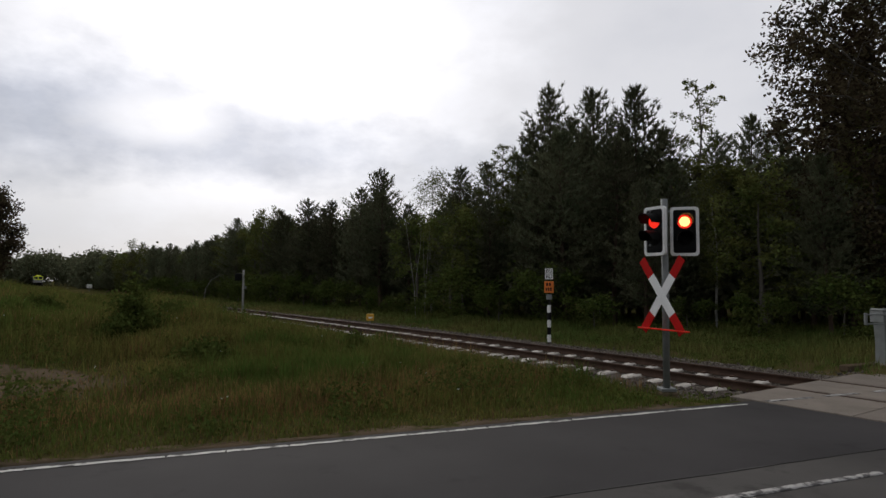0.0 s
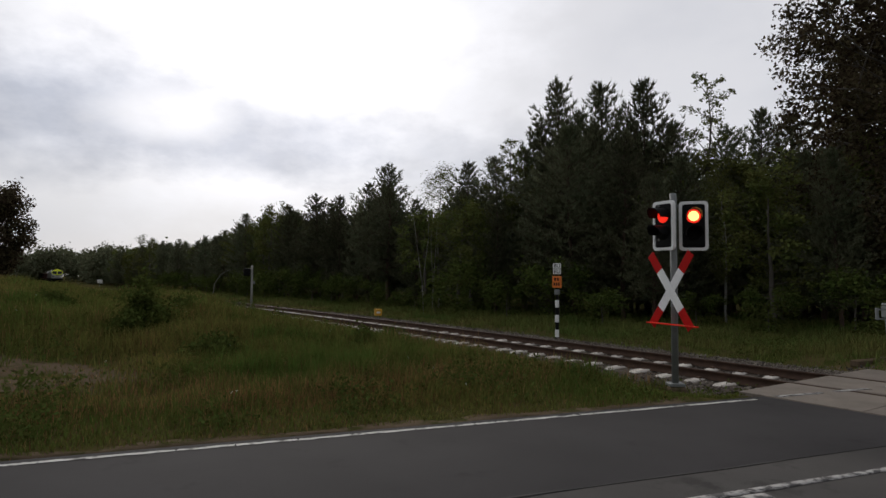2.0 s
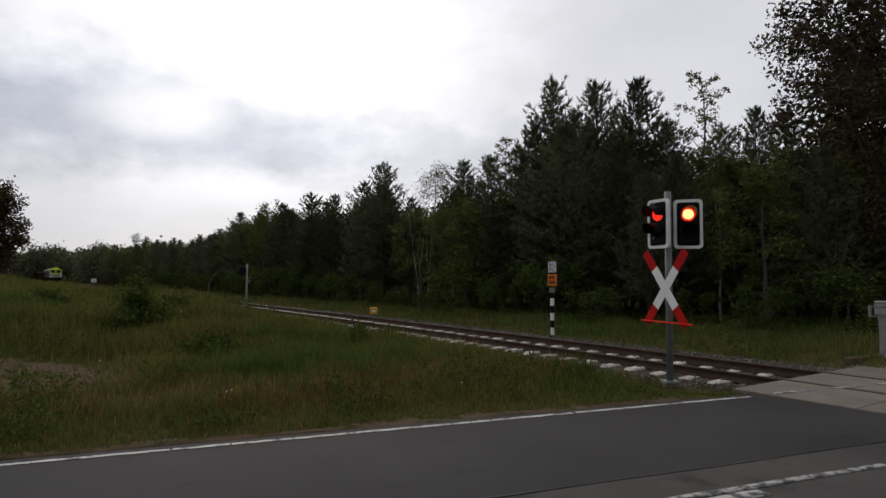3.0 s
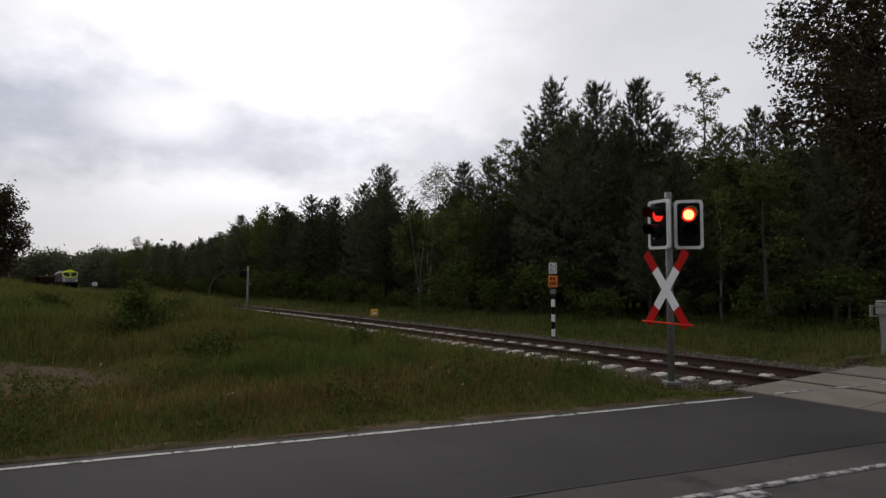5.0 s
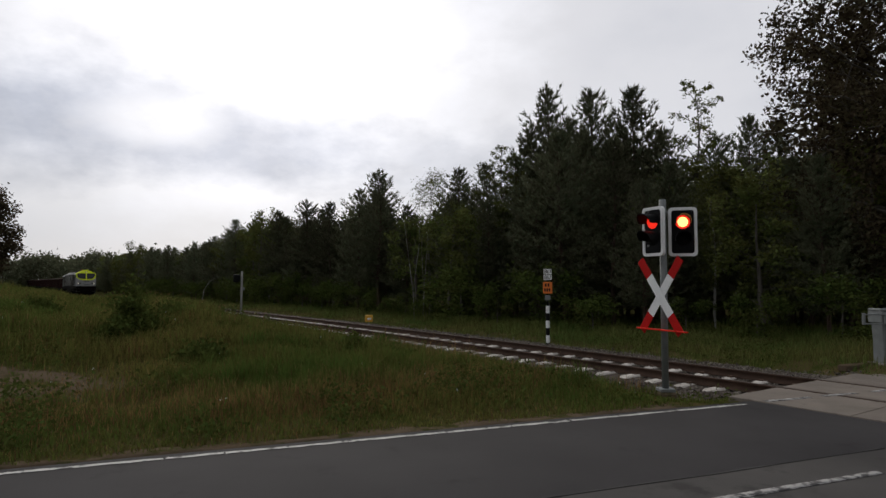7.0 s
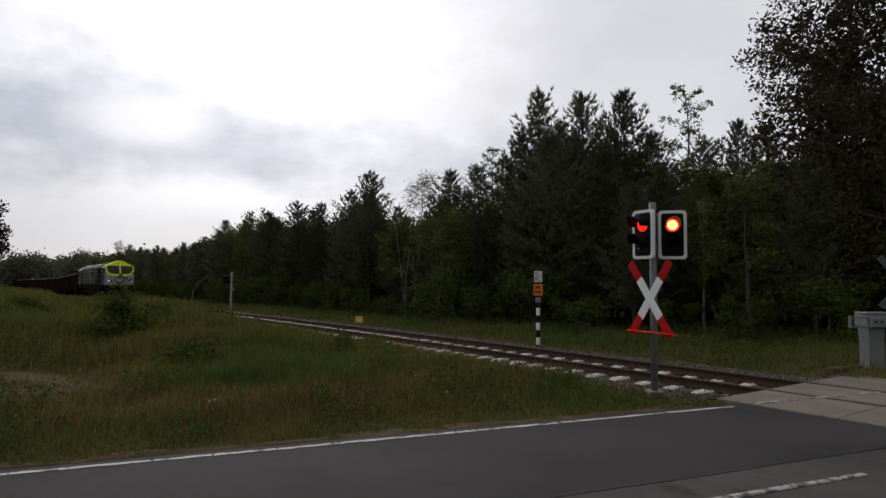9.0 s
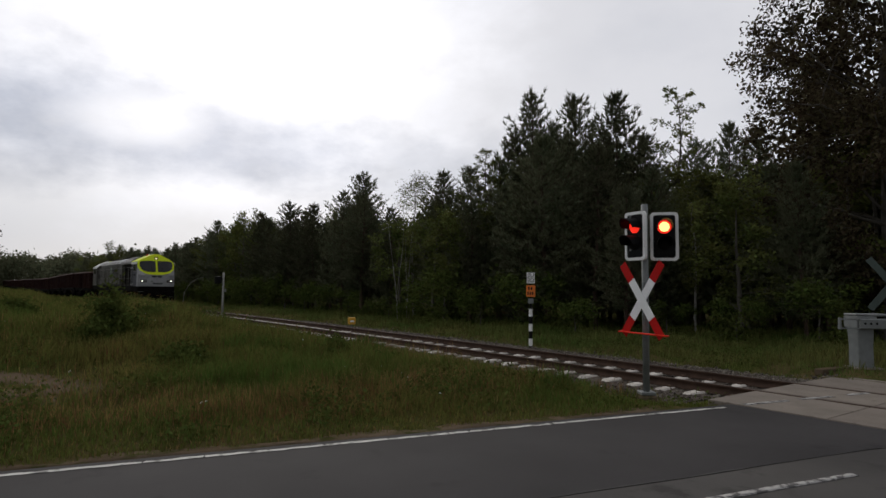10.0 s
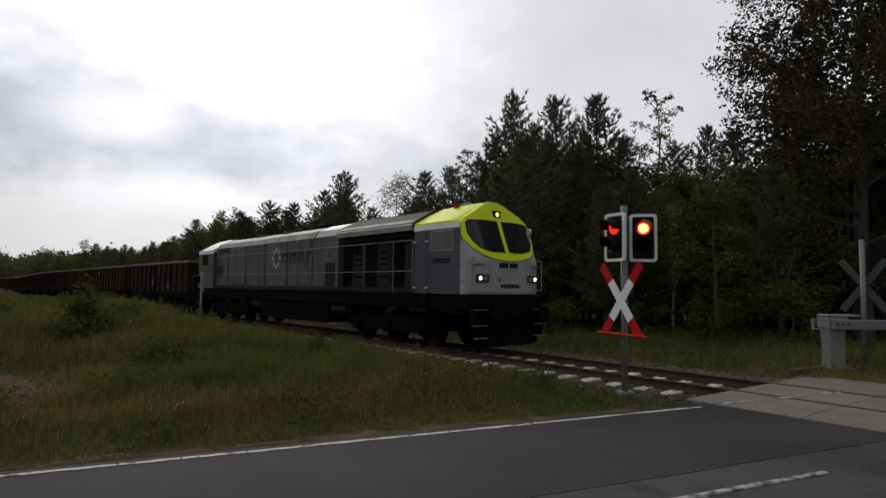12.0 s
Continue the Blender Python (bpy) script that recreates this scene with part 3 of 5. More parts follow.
# ---- signs and signals ----
def light_box(parent, m, lit_half):
    """Black backing board with a white rim, two hooded lamps; the upper one is red and lit."""
    g = box(-0.19, 0.19, -0.03, 0.05, -0.385, 0.385, 0.03, seg=2)
    board = part("signal_board", g, M_BLACK, parent, "black backing board")
    board.matrix_local = m
    rim = bmesh.new()
    o, i = rounded(-0.237, 0.237, -0.43, 0.43, 0.065), rounded(-0.187, 0.187, -0.38, 0.38, 0.045)
    vo = [[rim.verts.new((p[0], y, p[1])) for p in o] for y in (-0.035, 0.02)]
    vi = [[rim.verts.new((p[0], y, p[1])) for p in i] for y in (-0.035, 0.02)]
    n = len(o)
    for k in range(n):
        j = (k + 1) % n
        rim.faces.new((vo[0][k], vo[0][j], vi[0][j], vi[0][k]))
        rim.faces.new((vo[1][j], vo[1][k], vi[1][k], vi[1][j]))
        rim.faces.new((vo[0][j], vo[0][k], vo[1][k], vo[1][j]))
        rim.faces.new((vi[0][k], vi[0][j], vi[1][j], vi[1][k]))
    part("rim", rim, M_WHITE, board, "white reflective rim")
    for z, lit in ((0.17, True), (-0.13, False)):
        hood = bmesh.new()
        n = 20
        rings = []
        for y, r in ((-0.03, 0.135), (-0.24, 0.135), (-0.24, 0.125), (-0.03, 0.125)):
            rings.append([hood.verts.new((r * math.cos(t), y - (0.09 * math.sin(t) if y < -0.1 else 0), z + r * math.sin(t))) for t in [radians(-15 + 210 * k / n) for k in range(n + 1)]])
        for a, b in zip(rings, rings[1:] + rings[:1]):
            for k in range(n):
                hood.faces.new((a[k], a[k + 1], b[k + 1], b[k]))
        for k in (0, n):
            hood.faces.new([r[k] for r in rings])
        bmesh.ops.recalc_face_normals(hood, faces=hood.faces)
        part("hood", hood, M_BLACK, board)
        ring = rod((0, -0.028, z), (0, -0.045, z), 0.122, 0.112, 24)
        lens = part("lens", ring, M_SIG_RING if lit else M_BLACK, board, "glowing red signal lens" if lit else "unlit dark lens", True)
        if lit and lit_half:
            part("lamp_core", rod((0, -0.046, z), (0, -0.056, z), 0.088, 0.07, 24), M_SIG_CORE, lens, "over-bright lamp centre", True)
    return board


def make_cross(parent, m, faded=False):
    """A St Andrew's cross of two red-tipped white boards."""
    hub = part("cross_board", box(-0.02, 0.02, 0.0, 0.03, -0.3, 0.3), M_GALV, parent)
    hub.matrix_local = m
    for sgn, y in ((1, -0.012), (-1, -0.030)):
        for a, b, mt in ((-0.80, -0.42, M_RED), (-0.42, 0.42, M_WHITE), (0.42, 0.80, M_RED)):
            bm = box(-0.085, 0.085, -0.006, 0.006, a, b, 0.004)
            ob = part("board", bm, mt if not faded else M_SIGNBACK, hub, "red reflective tip" if mt is M_RED and not faded else "")
            ob.matrix_local = pose(0, y, 0, 0, sgn * 37.0, 0)
    return hub


def make_crossing_signal():
    sig = empty("crossing_signal", pose(3.97, 10.65, -0.02))
    tagged(sig, "grey steel crossing signal mast with red lamps and St Andrew's cross", "crossing signal")
    mast = rod((0, 0, -0.02), (0, 0, 3.33), 0.058, 0.058, 20)
    part("mast", mast, M_GALV, sig, "galvanised steel mast", True)
    part("base_plate", box(-0.13, 0.13, -0.13, 0.13, -0.04, 0.012, 0.006), M_GALV, sig)
    part("foundation", box(-0.15, 0.15, -0.15, 0.15, -0.3, -0.045, 0.03), M_DIRT, sig, "low concrete foundation block")
    for z in (2.5, 3.1):
        part("clamp", box(-0.3, 0.36, -0.075, -0.05, z - 0.02, z + 0.02, 0.005), M_GALV, sig)
    light_box(sig, pose(0.305, -0.12, 2.745, 0, 0, -16), True)
    light_box(sig, pose(-0.205, -0.13, 2.745, 0, 0, -64), False)
    make_cross(sig, pose(-0.08, -0.08, 1.625, 0, 0, -68))
    bar = box(-0.60, 0.60, -0.05, 0.02, -0.012, 0.012, 0.004)
    ob = part("strip", bar, M_REDBAR, sig, "thin red strip under the cross")
    ob.matrix_local = pose(-0.09, -0.11, 1.03, 0, 0, -68)


def make_whistle_post():
    x, y = 3.56, 19.8
    z = float(land(x, y))
    post = empty("whistle_post", pose(x, y, z))
    tagged(post, "black and white striped railway post with white and orange boards", "railway sign")
    h0 = 1.15 - z
    for k in range(7):
        bm = rod((0, 0, k * h0 / 7 - 0.05), (0, 0, (k + 1) * h0 / 7 - 0.05), 0.062, 0.062, 14)
        part("stripe", bm, M_WHITE if k % 2 == 0 else M_BLACK, post)
    part("upper_pole", rod((0, 0, h0 - 0.06), (0, 0, 2.32 - z), 0.03, 0.03, 10), M_BLACK, post)
    part("number_plate_small", box(-0.09, 0.09, -0.05, -0.035, 1.28 - z, 1.45 - z, 0.01), M_GALV, post)
    for zc in (2.215, 2.03):
        b = part("whistle_board", box(-0.13, 0.13, -0.06, -0.04, zc - z - 0.085, zc - z + 0.085, 0.008), M_WHITE, post, "white board lettered BÜ")
        cu = bpy.data.curves.new("letters", "FONT")
        cu.body, cu.size, cu.align_x, cu.align_y, cu.extrude = "BÜ", 0.17, "CENTER", "CENTER", 0.002
        tmp = bpy.data.objects.new("letters_src", cu)
        scene.collection.objects.link(tmp)
        me = bpy.data.meshes.new_from_object(tmp.evaluated_get(bpy.context.evaluated_depsgraph_get()))
        bpy.data.objects.remove(tmp)
        me.materials.clear()
        me.materials.append(M_BLACK)
        t = new("letters", me)
        t.parent = b
        t.matrix_local = pose(0, -0.064, zc - z, 90, 0, 0)
    ob = part("orange_board", box(-0.15, 0.15, -0.065, -0.045, 1.50 - z, 1.88 - z, 0.01), M_ORANGE, post, "orange board with faint dark figures")
    for zc, w in ((1.78, 0.09), (1.62, 0.11)):
        for k in range(2 if w < 0.1 else 3):
            part("figure_bar", box(-w + k * w * (2.0 / (2 if w < 0.1 else 3)), -w + (k + 0.6) * w * (2.0 / (2 if w < 0.1 else 3)), -0.07, -0.066, zc - 0.05 - z, zc + 0.05 - z), M_DARKTEXT, ob)
    post.rotation_euler = (0, 0, radians(-8))


def make_yellow_box():
    x, y = -3.38 + 0.1, 28.4
    z = float(land(x, y))
    yb = empty("track_marker", pose(x, y, z, 0, 0, 15))
    tagged(yb, "small yellow marker box on a short stake beside the track", "track marker")
    part("stake", rod((0, 0, -0.1), (0, 0, 0.3 - z), 0.03, 0.03, 8), M_GALV, yb)
    part("housing", box(-0.17, 0.17, -0.1, 0.1, 0.02 - z, 0.34 - z, 0.03, seg=2), M_YELLOWBOX, yb, "yellow plastic housing")
    part("mark", box(-0.09, 0.09, -0.108, -0.1, 0.13 - z, 0.21 - z), M_WHITE, yb)


def on_bearing(az, off):
    """The place beside the line that lies on a bearing from the verge."""
    ss = np.arange(5, 260, 0.25)
    x, y, _ = line_at(ss, off)
    k = int(np.abs(np.degrees(np.arctan2(x, y)) - az).argmin())
    return float(x[k]), float(y[k])


def make_line_post():
    x, y = on_bearing(-18.05, -2.7)
    z = float(land(x, y))
    p = empty("line_signal", pose(x, y, z, 0, 0, 20))
    tagged(p, "pale concrete line-side post with a dark signal head", "railway signal")
    part("post", rod((0, 0, -0.2), (0, 0, 2.38 - z), 0.055, 0.045, 12), M_ROOF, p, "weathered pale concrete post", True)
    part("signal_head", box(-0.40, -0.07, -0.1, 0.08, 1.85 - z, 2.22 - z, 0.05, seg=2), M_BLACK, p, "black signal head seen from the side")
    part("plate", box(0.04, 0.14, -0.05, -0.02, 1.45 - z, 1.6 - z, 0.01), M_GALV, p)


def make_far_board():
    x, y = on_bearing(-30.1, 4.0)
    z = float(land(x, y))
    b = empty("speed_board", pose(x, y, z, 0, 0, 35))
    tagged(b, "small pale board on a short post far along the line", "railway sign")
    part("post", rod((0, 0, -0.2), (0, 0, 1.3), 0.05, 0.05, 8), M_GALV, b)
    part("board", box(-0.5, 0.5, -0.03, 0.0, 0.95, 1.75, 0.02), M_WHITE, b)


def rounded_ring(hx, hy, z, r=0.03):
    """A level ring with rounded corners, for lofting cabinets."""
    return [(px, py, z) for px, py in rounded(-hx, hx, -hy, hy, r)]


def make_barrier():
    """Half-barrier drive on the far side of the crossing, boom pointing along the line, and its mast."""
    x, y = 10.35, 14.0
    b = empty("barrier_drive", pose(x, y, float(land(x, y)), 0, 0, 0))
    tagged(b, "grey steel barrier drive cabinet with a horizontal boom", "barrier")
    part("foundation", box(-0.35, 0.35, -0.3, 0.3, -0.2, 0.03, 0.02), M_PANEL, b)
    part("cabinet", loft([rounded_ring(0.185, 0.18, 0.03), rounded_ring(0.18, 0.175, 0.5), rounded_ring(0.2, 0.19, 0.95)]), M_GALV, b, "pale grey steel cabinet")
    part("cap", box(-0.25, 0.55, -0.22, 0.22, 1.22, 1.28, 0.02), M_GALV, b)
    part("cabinet_head", box(-0.24, 0.24, -0.23, 0.23, 0.95, 1.22, 0.02, seg=2), M_GALV, b)
    arm = box(-0.22, 3.4, -0.32, -0.24, 0.93, 1.17, 0.02)
    part("boom", arm, M_GALV, b, "grey boom of the barrier")
    for z in (0.93, 1.14):
        part("counterweight_arm", box(-0.68, -0.22, -0.30, -0.26, z, z + 0.03, 0.006), M_GALV, b)
    part("counterweight", box(-0.72, -0.66, -0.31, -0.25, 0.92, 1.19, 0.01), M_GALV, b)
    for k in range(3):
        part("bolt", rod((-0.12 + 0.14 * k, -0.325, 1.06), (-0.12 + 0.14 * k, -0.335, 1.06), 0.025, 0.025, 8), M_UNDER, b)
    x, y = 11.55, 14.5
    s = empty("far_signal_mast", pose(x, y, float(land(x, y)), 0, 0, 0))
    tagged(s, "grey signal mast seen from behind with dark cross", "crossing signal")
    part("mast", rod((0, 0, -0.1), (0, 0, 3.12), 0.06, 0.06, 14), M_GALV, s, "", True)
    make_cross(s, pose(0.12, 0.12, 1.95, 0, 0, -50), True)
    part("signal_box", box(0.25, 0.8, 0.05, 0.3, 2.2, 3.05, 0.04, seg=2), M_BLACK, s, "black back of the lamp box")
    part("cap", rod((0, 0, 3.12), (0, 0, 3.16), 0.07, 0.05, 12), M_UNDER, s)


make_crossing_signal()
make_whistle_post()
make_yellow_box()
make_line_post()
make_far_board()
make_barrier()
# ---- locomotive ----
LOCO_LEN, FRONT_BOGIE, REAR_BOGIE = 22.4, -4.2, -18.2
WHEEL_R = 0.53


def mirrored(half):
    return half + [(-x, z) for x, z in half[::-1]]


def bogie_set(parent, y_mid, axles, wheel_r, reach, m_frame):
    """A bogie: side frames, springs, and its wheelsets (returned)."""
    sets = []
    for sx in (-1, 1):
        side = plate([(y_mid - reach, 0.62), (y_mid - reach + 0.3, 0.42), (y_mid + reach - 0.3, 0.42), (y_mid + reach, 0.62), (y_mid + reach, 0.86),
                      (y_mid + 0.6, 0.95), (y_mid - 0.6, 0.95), (y_mid - reach, 0.86)], "x", sx * 1.02, sx * 1.14, 0.015)
        part("bogie_frame", side, m_frame, parent)
        for a in axles:
            part("axle_box", box(min(sx * 1.14, sx * 1.26), max(sx * 1.14, sx * 1.26), y_mid + a - 0.16, y_mid + a + 0.16, wheel_r - 0.17, wheel_r + 0.15, 0.03), m_frame, parent)
    for a in axles:
        bm = rod((-0.9, 0, 0), (0.9, 0, 0), 0.08, 0.08, 10)
        for sx in (-1, 1):
            rod((sx * 0.70, 0, 0), (sx * 0.83, 0, 0), wheel_r, wheel_r, 28, bm)
            rod((sx * 0.67, 0, 0), (sx * 0.70, 0, 0), wheel_r + 0.03, wheel_r + 0.03, 28, bm)
            for k in range(5):
                t = k * 2 * math.pi / 5
                rod((sx * 0.83, 0.3 * math.cos(t), 0.3 * math.sin(t)), (sx * 0.845, 0.3 * math.cos(t), 0.3 * math.sin(t)), 0.06, 0.06, 6, bm)
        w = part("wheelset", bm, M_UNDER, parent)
        w.location = (0, y_mid + a, wheel_r)
        sets.append(w)
    return sets


def make_loco():
    lo = empty("locomotive")
    tagged(lo, "grey diesel locomotive with lime yellow cab roof and lit headlamps", "locomotive")
    # front cab: rounded plan, grey sides and silver nose
    plan_pts = [(1.43, -2.5), (1.43, -0.44), (1.40, -0.26), (1.32, -0.13), (1.18, -0.05), (0.9, 0.0), (-0.9, 0.0), (-1.18, -0.05), (-1.32, -0.13), (-1.40, -0.26), (-1.43, -0.44), (-1.43, -2.5)]
    shell = loft([[(x, y - (back if y > -0.43 else 0), z) for x, y in plan_pts] for z, back in ((1.62, 0.03), (1.68, 0), (2.55, 0), (3.1, 0.22), (3.56, 0.40))])
    for f in shell.faces:
        if abs(f.normal.x) > 0.97 and f.calc_center_median().y < -0.45:
            f.material_index = 1
    part("cab_shell", shell, [M_SILVER, M_CABGREY], lo, "silver nose with blue-grey cab sides")
    # lime roof that slopes to both sides and rounds down in front
    def roof_ring(y, w, zt, flat, z0=3.56):
        return [(w, y, z0), (w, y, z0 + 0.1), (flat + (w - flat) * 0.5, y, z0 + 0.1 + (zt - z0 - 0.1) * 0.55), (flat, y, zt), (0, y, zt + 0.01), (-flat, y, zt),
                (-flat - (w - flat) * 0.5, y, z0 + 0.1 + (zt - z0 - 0.1) * 0.55), (-w, y, z0 + 0.1), (-w, y, z0)]
    roof = loft([roof_ring(-2.5, 1.44, 4.22, 0.35), roof_ring(-1.3, 1.44, 4.27, 0.25), roof_ring(-0.95, 1.43, 4.28, 0.2), roof_ring(-0.74, 1.38, 4.26, 0.18), roof_ring(-0.62, 1.26, 4.16, 0.16)])
    part("cab_roof", roof, M_LIME, lo, "lime yellow cab roof")
    for sx in (-1, 1):
        part("roof_band", box(min(sx * 1.42, sx * 1.452), max(sx * 1.42, sx * 1.452), -2.5, -0.45, 3.45, 3.6), M_WHITE, lo, "white band below the roof")
    # lime mask round the windscreen
    half = [(0.0, 2.56), (0.5, 2.59), (0.92, 2.70), (1.23, 2.90), (1.37, 3.12), (1.40, 3.32), (1.375, 3.54), (1.22, 3.74), (0.8, 3.98), (0.4, 4.20), (0.16, 4.29)]
    outline = [(x, z) for x, z in half] + [(-x, z) for x, z in half[:0:-1]]
    def raked(bm):
        """Lean the windscreen back and wrap it round the corners."""
        bmesh.ops.triangulate(bm, faces=bm.faces[:])
        bmesh.ops.subdivide_edges(bm, edges=bm.edges[:], cuts=3, use_grid_fill=True)
        for v in bm.verts:
            v.co.y -= 0.60 * max(0.0, v.co.z - 2.55) / 1.5 + 0.20 * (max(0.0, abs(v.co.x) - 0.85) / 0.57) ** 2
        return bm
    part("windscreen_mask", raked(plate(outline, "y", -0.10, 0.045)), M_LIME, lo, "lime yellow windscreen surround")
    pane = [(0.09, 2.83), (0.60, 2.82), (0.96, 2.90), (1.15, 3.08), (1.24, 3.30), (1.22, 3.58), (1.13, 3.66), (0.6, 3.69), (0.09, 3.68)]
    for sx in (-1, 1):
        pts = [(sx * x, z) for x, z in pane]
        rub = part("windscreen", raked(plate([(sx * (0.045 + (x - 0.06) * 1.03), 3.28 + (z - 3.28) * 1.06) for x, z in pane], "y", 0.03, 0.056)), M_BLACK, lo, "dark windscreen half in black rubber")
        part("pane", raked(plate(pts, "y", 0.05, 0.066)), M_GLASS, rub)
        part("wiper", tube([(sx * 0.20, 0.05, 2.76), (sx * 0.34, 0.01, 2.93), (sx * 0.42, -0.10, 3.25)], 0.014), M_BLACK, rub)
        # headlamps: two round lamps in a dark rectangular bezel
        hl = part("headlamp", plate(rounded(sx * 0.98 - 0.22, sx * 0.98 + 0.22, 1.95, 2.17, 0.03), "y", -0.12, 0.02), M_DARKROOF, lo, "lit twin headlamp in a dark bezel")
        part("lamp_glass", rod((sx * 1.09, 0.018, 2.06), (sx * 1.09, 0.03, 2.06), 0.062, 0.05, 16), M_LAMP_WHITE, hl)
        part("lamp_glass", rod((sx * 0.90, 0.018, 2.06), (sx * 0.90, 0.03, 2.06), 0.07, 0.06, 16), M_GALV, hl)
        # front grab rail
        part("grab_rail", tube([(sx * 1.34, -0.14, 1.74), (sx * 1.38, 0.0, 1.74), (sx * 1.38, 0.0, 2.60), (sx * 1.22, -0.06, 2.62)], 0.014), M_ROOF, lo)
        # side window, door seams, steps
        sw = part("side_window", box(min(sx * 1.425, sx * 1.44), max(sx * 1.425, sx * 1.44), -1.72, -0.72, 2.82, 3.42, 0.004), M_ROOF, lo, "sliding cab side window")
        for y0, y1 in ((-1.68, -1.24), (-1.2, -0.76)):
            part("pane", box(min(sx * 1.43, sx * 1.447), max(sx * 1.43, sx * 1.447), y0, y1, 2.86, 3.38), M_GLASS, sw)
        part("door_seam", box(min(sx * 1.425, sx * 1.435), max(sx * 1.425, sx * 1.435), -1.95, -1.93, 1.7, 3.4), M_UNDER, lo)
        for y in (-2.42, -1.85):
            part("grab_rail", tube([(sx * 1.44, y, 1.75), (sx * 1.5, y, 1.75), (sx * 1.5, y, 3.0), (sx * 1.44, y, 3.0)], 0.014), M_CABGREY, lo)
        for z in (0.5, 0.85, 1.2):
            part("step", box(min(sx * 1.2, sx * 1.45), max(sx * 1.2, sx * 1.45), -2.4, -1.9, z, z + 0.03), M_UNDER, lo)
        for y in (-2.42, -1.88):
            part("step_hanger", box(min(sx * 1.42, sx * 1.45), max(sx * 1.42, sx * 1.45), y, y + 0.04, 0.45, 1.65), M_UNDER, lo)
        part("side_number", box(min(sx * 1.43, sx * 1.436), max(sx * 1.43, sx * 1.436), -1.6, -0.85, 2.48, 2.62), M_DARKTEXT, lo)
        part("buffer", rod((sx * 0.88, 0.05, 1.06), (sx * 0.88, 0.55, 1.06), 0.09, 0.09, 14, rod((sx * 0.88, 0.5, 1.06), (sx * 0.88, 0.56, 1.06), 0.25, 0.23, 18)), M_UNDER, lo)
        for z in (0.45, 0.78, 1.20):
            part("step", box(min(sx * 0.95, sx * 1.38), max(sx * 0.95, sx * 1.38), 0.04, 0.20, z, z + 0.016, 0.004), M_GALV, lo, "bare steel step edge")
        part("step_panel", box(min(sx * 0.98, sx * 1.36), max(sx * 0.98, sx * 1.36), 0.03, 0.07, 0.44, 1.22), M_UNDER, lo)
        part("nose_ledge", box(min(sx * 0.92, sx * 1.3), max(sx * 0.92, sx * 1.3), -0.10, 0.035, 2.43, 2.455, 0.004), M_GALV, lo)
        for z in (1.78, 3.12):
            for y in (-2.42, -1.85):
                part("rail_bracket", box(min(sx * 1.43, sx * 1.52), max(sx * 1.43, sx * 1.52), y - 0.03, y + 0.03, z - 0.02, z + 0.02, 0.006), M_WHITE, lo)
    part("top_lamp_bezel", box(-0.15, 0.15, -0.62, -0.46, 3.80, 4.02, 0.02), M_BLACK, lo)
    part("top_lamp", rod((0, -0.47, 3.91), (0, -0.45, 3.91), 0.075, 0.065, 14), M_LAMP_TOP, lo, "small lit lamp above the windscreen")
    # unreadable number and maker's mark as plain bars
    for k, (x0, x1) in enumerate(((-0.36, -0.26), (-0.24, -0.14), (-0.12, -0.02), (0.06, 0.16), (0.18, 0.28), (0.30, 0.36))):
        part("number_bar", box(-x1, -x0, 0.0, 0.012, 2.36, 2.50), M_DARKTEXT, lo)
    for k in range(7):
        part("name_bar", box(-0.44 + 0.11 * k, -0.36 + 0.11 * k, 0.0, 0.012, 1.80, 1.90 + 0.02 * (k % 2)), M_DARKTEXT, lo)
    part("name_shape", plate([(0.46, 2.0), (0.38, 2.1), (0.30, 2.08), (0.26, 2.0), (0.34, 1.95)], "y", 0.0, 0.01), M_GALV, lo)
    # red beacon, horn and aerials on the cab roof
    part("beacon", rod((0.42, -1.75, 4.13), (0.42, -1.75, 4.30), 0.10, 0.085, 12), M_RED, lo, "red roof beacon")
    part("horn", tube([(0.1, -1.45, 4.32), (0.1, -1.9, 4.32)], 0.035, 8), M_GALV, lo)
    part("aerial", rod((-0.2, -1.7, 4.2), (-0.2, -1.7, 4.5), 0.012, 0.008, 6), M_BLACK, lo)
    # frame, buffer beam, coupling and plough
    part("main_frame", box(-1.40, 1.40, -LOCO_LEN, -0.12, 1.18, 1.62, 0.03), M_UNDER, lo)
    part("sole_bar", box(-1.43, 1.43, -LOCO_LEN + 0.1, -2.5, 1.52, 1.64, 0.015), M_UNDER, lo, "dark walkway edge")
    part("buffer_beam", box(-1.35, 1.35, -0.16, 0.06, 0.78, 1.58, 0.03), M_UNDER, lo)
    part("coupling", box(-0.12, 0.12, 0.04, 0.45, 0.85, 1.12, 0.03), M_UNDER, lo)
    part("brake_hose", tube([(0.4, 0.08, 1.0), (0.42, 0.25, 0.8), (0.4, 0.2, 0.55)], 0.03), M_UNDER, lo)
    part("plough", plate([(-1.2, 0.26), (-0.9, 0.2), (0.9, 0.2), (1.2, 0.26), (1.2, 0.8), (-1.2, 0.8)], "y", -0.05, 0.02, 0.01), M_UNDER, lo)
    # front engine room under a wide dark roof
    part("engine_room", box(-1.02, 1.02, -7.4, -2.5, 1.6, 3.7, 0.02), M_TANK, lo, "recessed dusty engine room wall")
    overh = mirrored([(1.40, 3.5), (1.44, 3.62), (1.40, 3.72), (0.62, 4.16), (0.25, 4.22)])
    part("wide_roof", loft([[(x, y, z) for x, z in overh] for y in (-7.1, -6.95, -2.75, -2.56)]), M_DARKROOF, lo, "sooty overhanging roof")
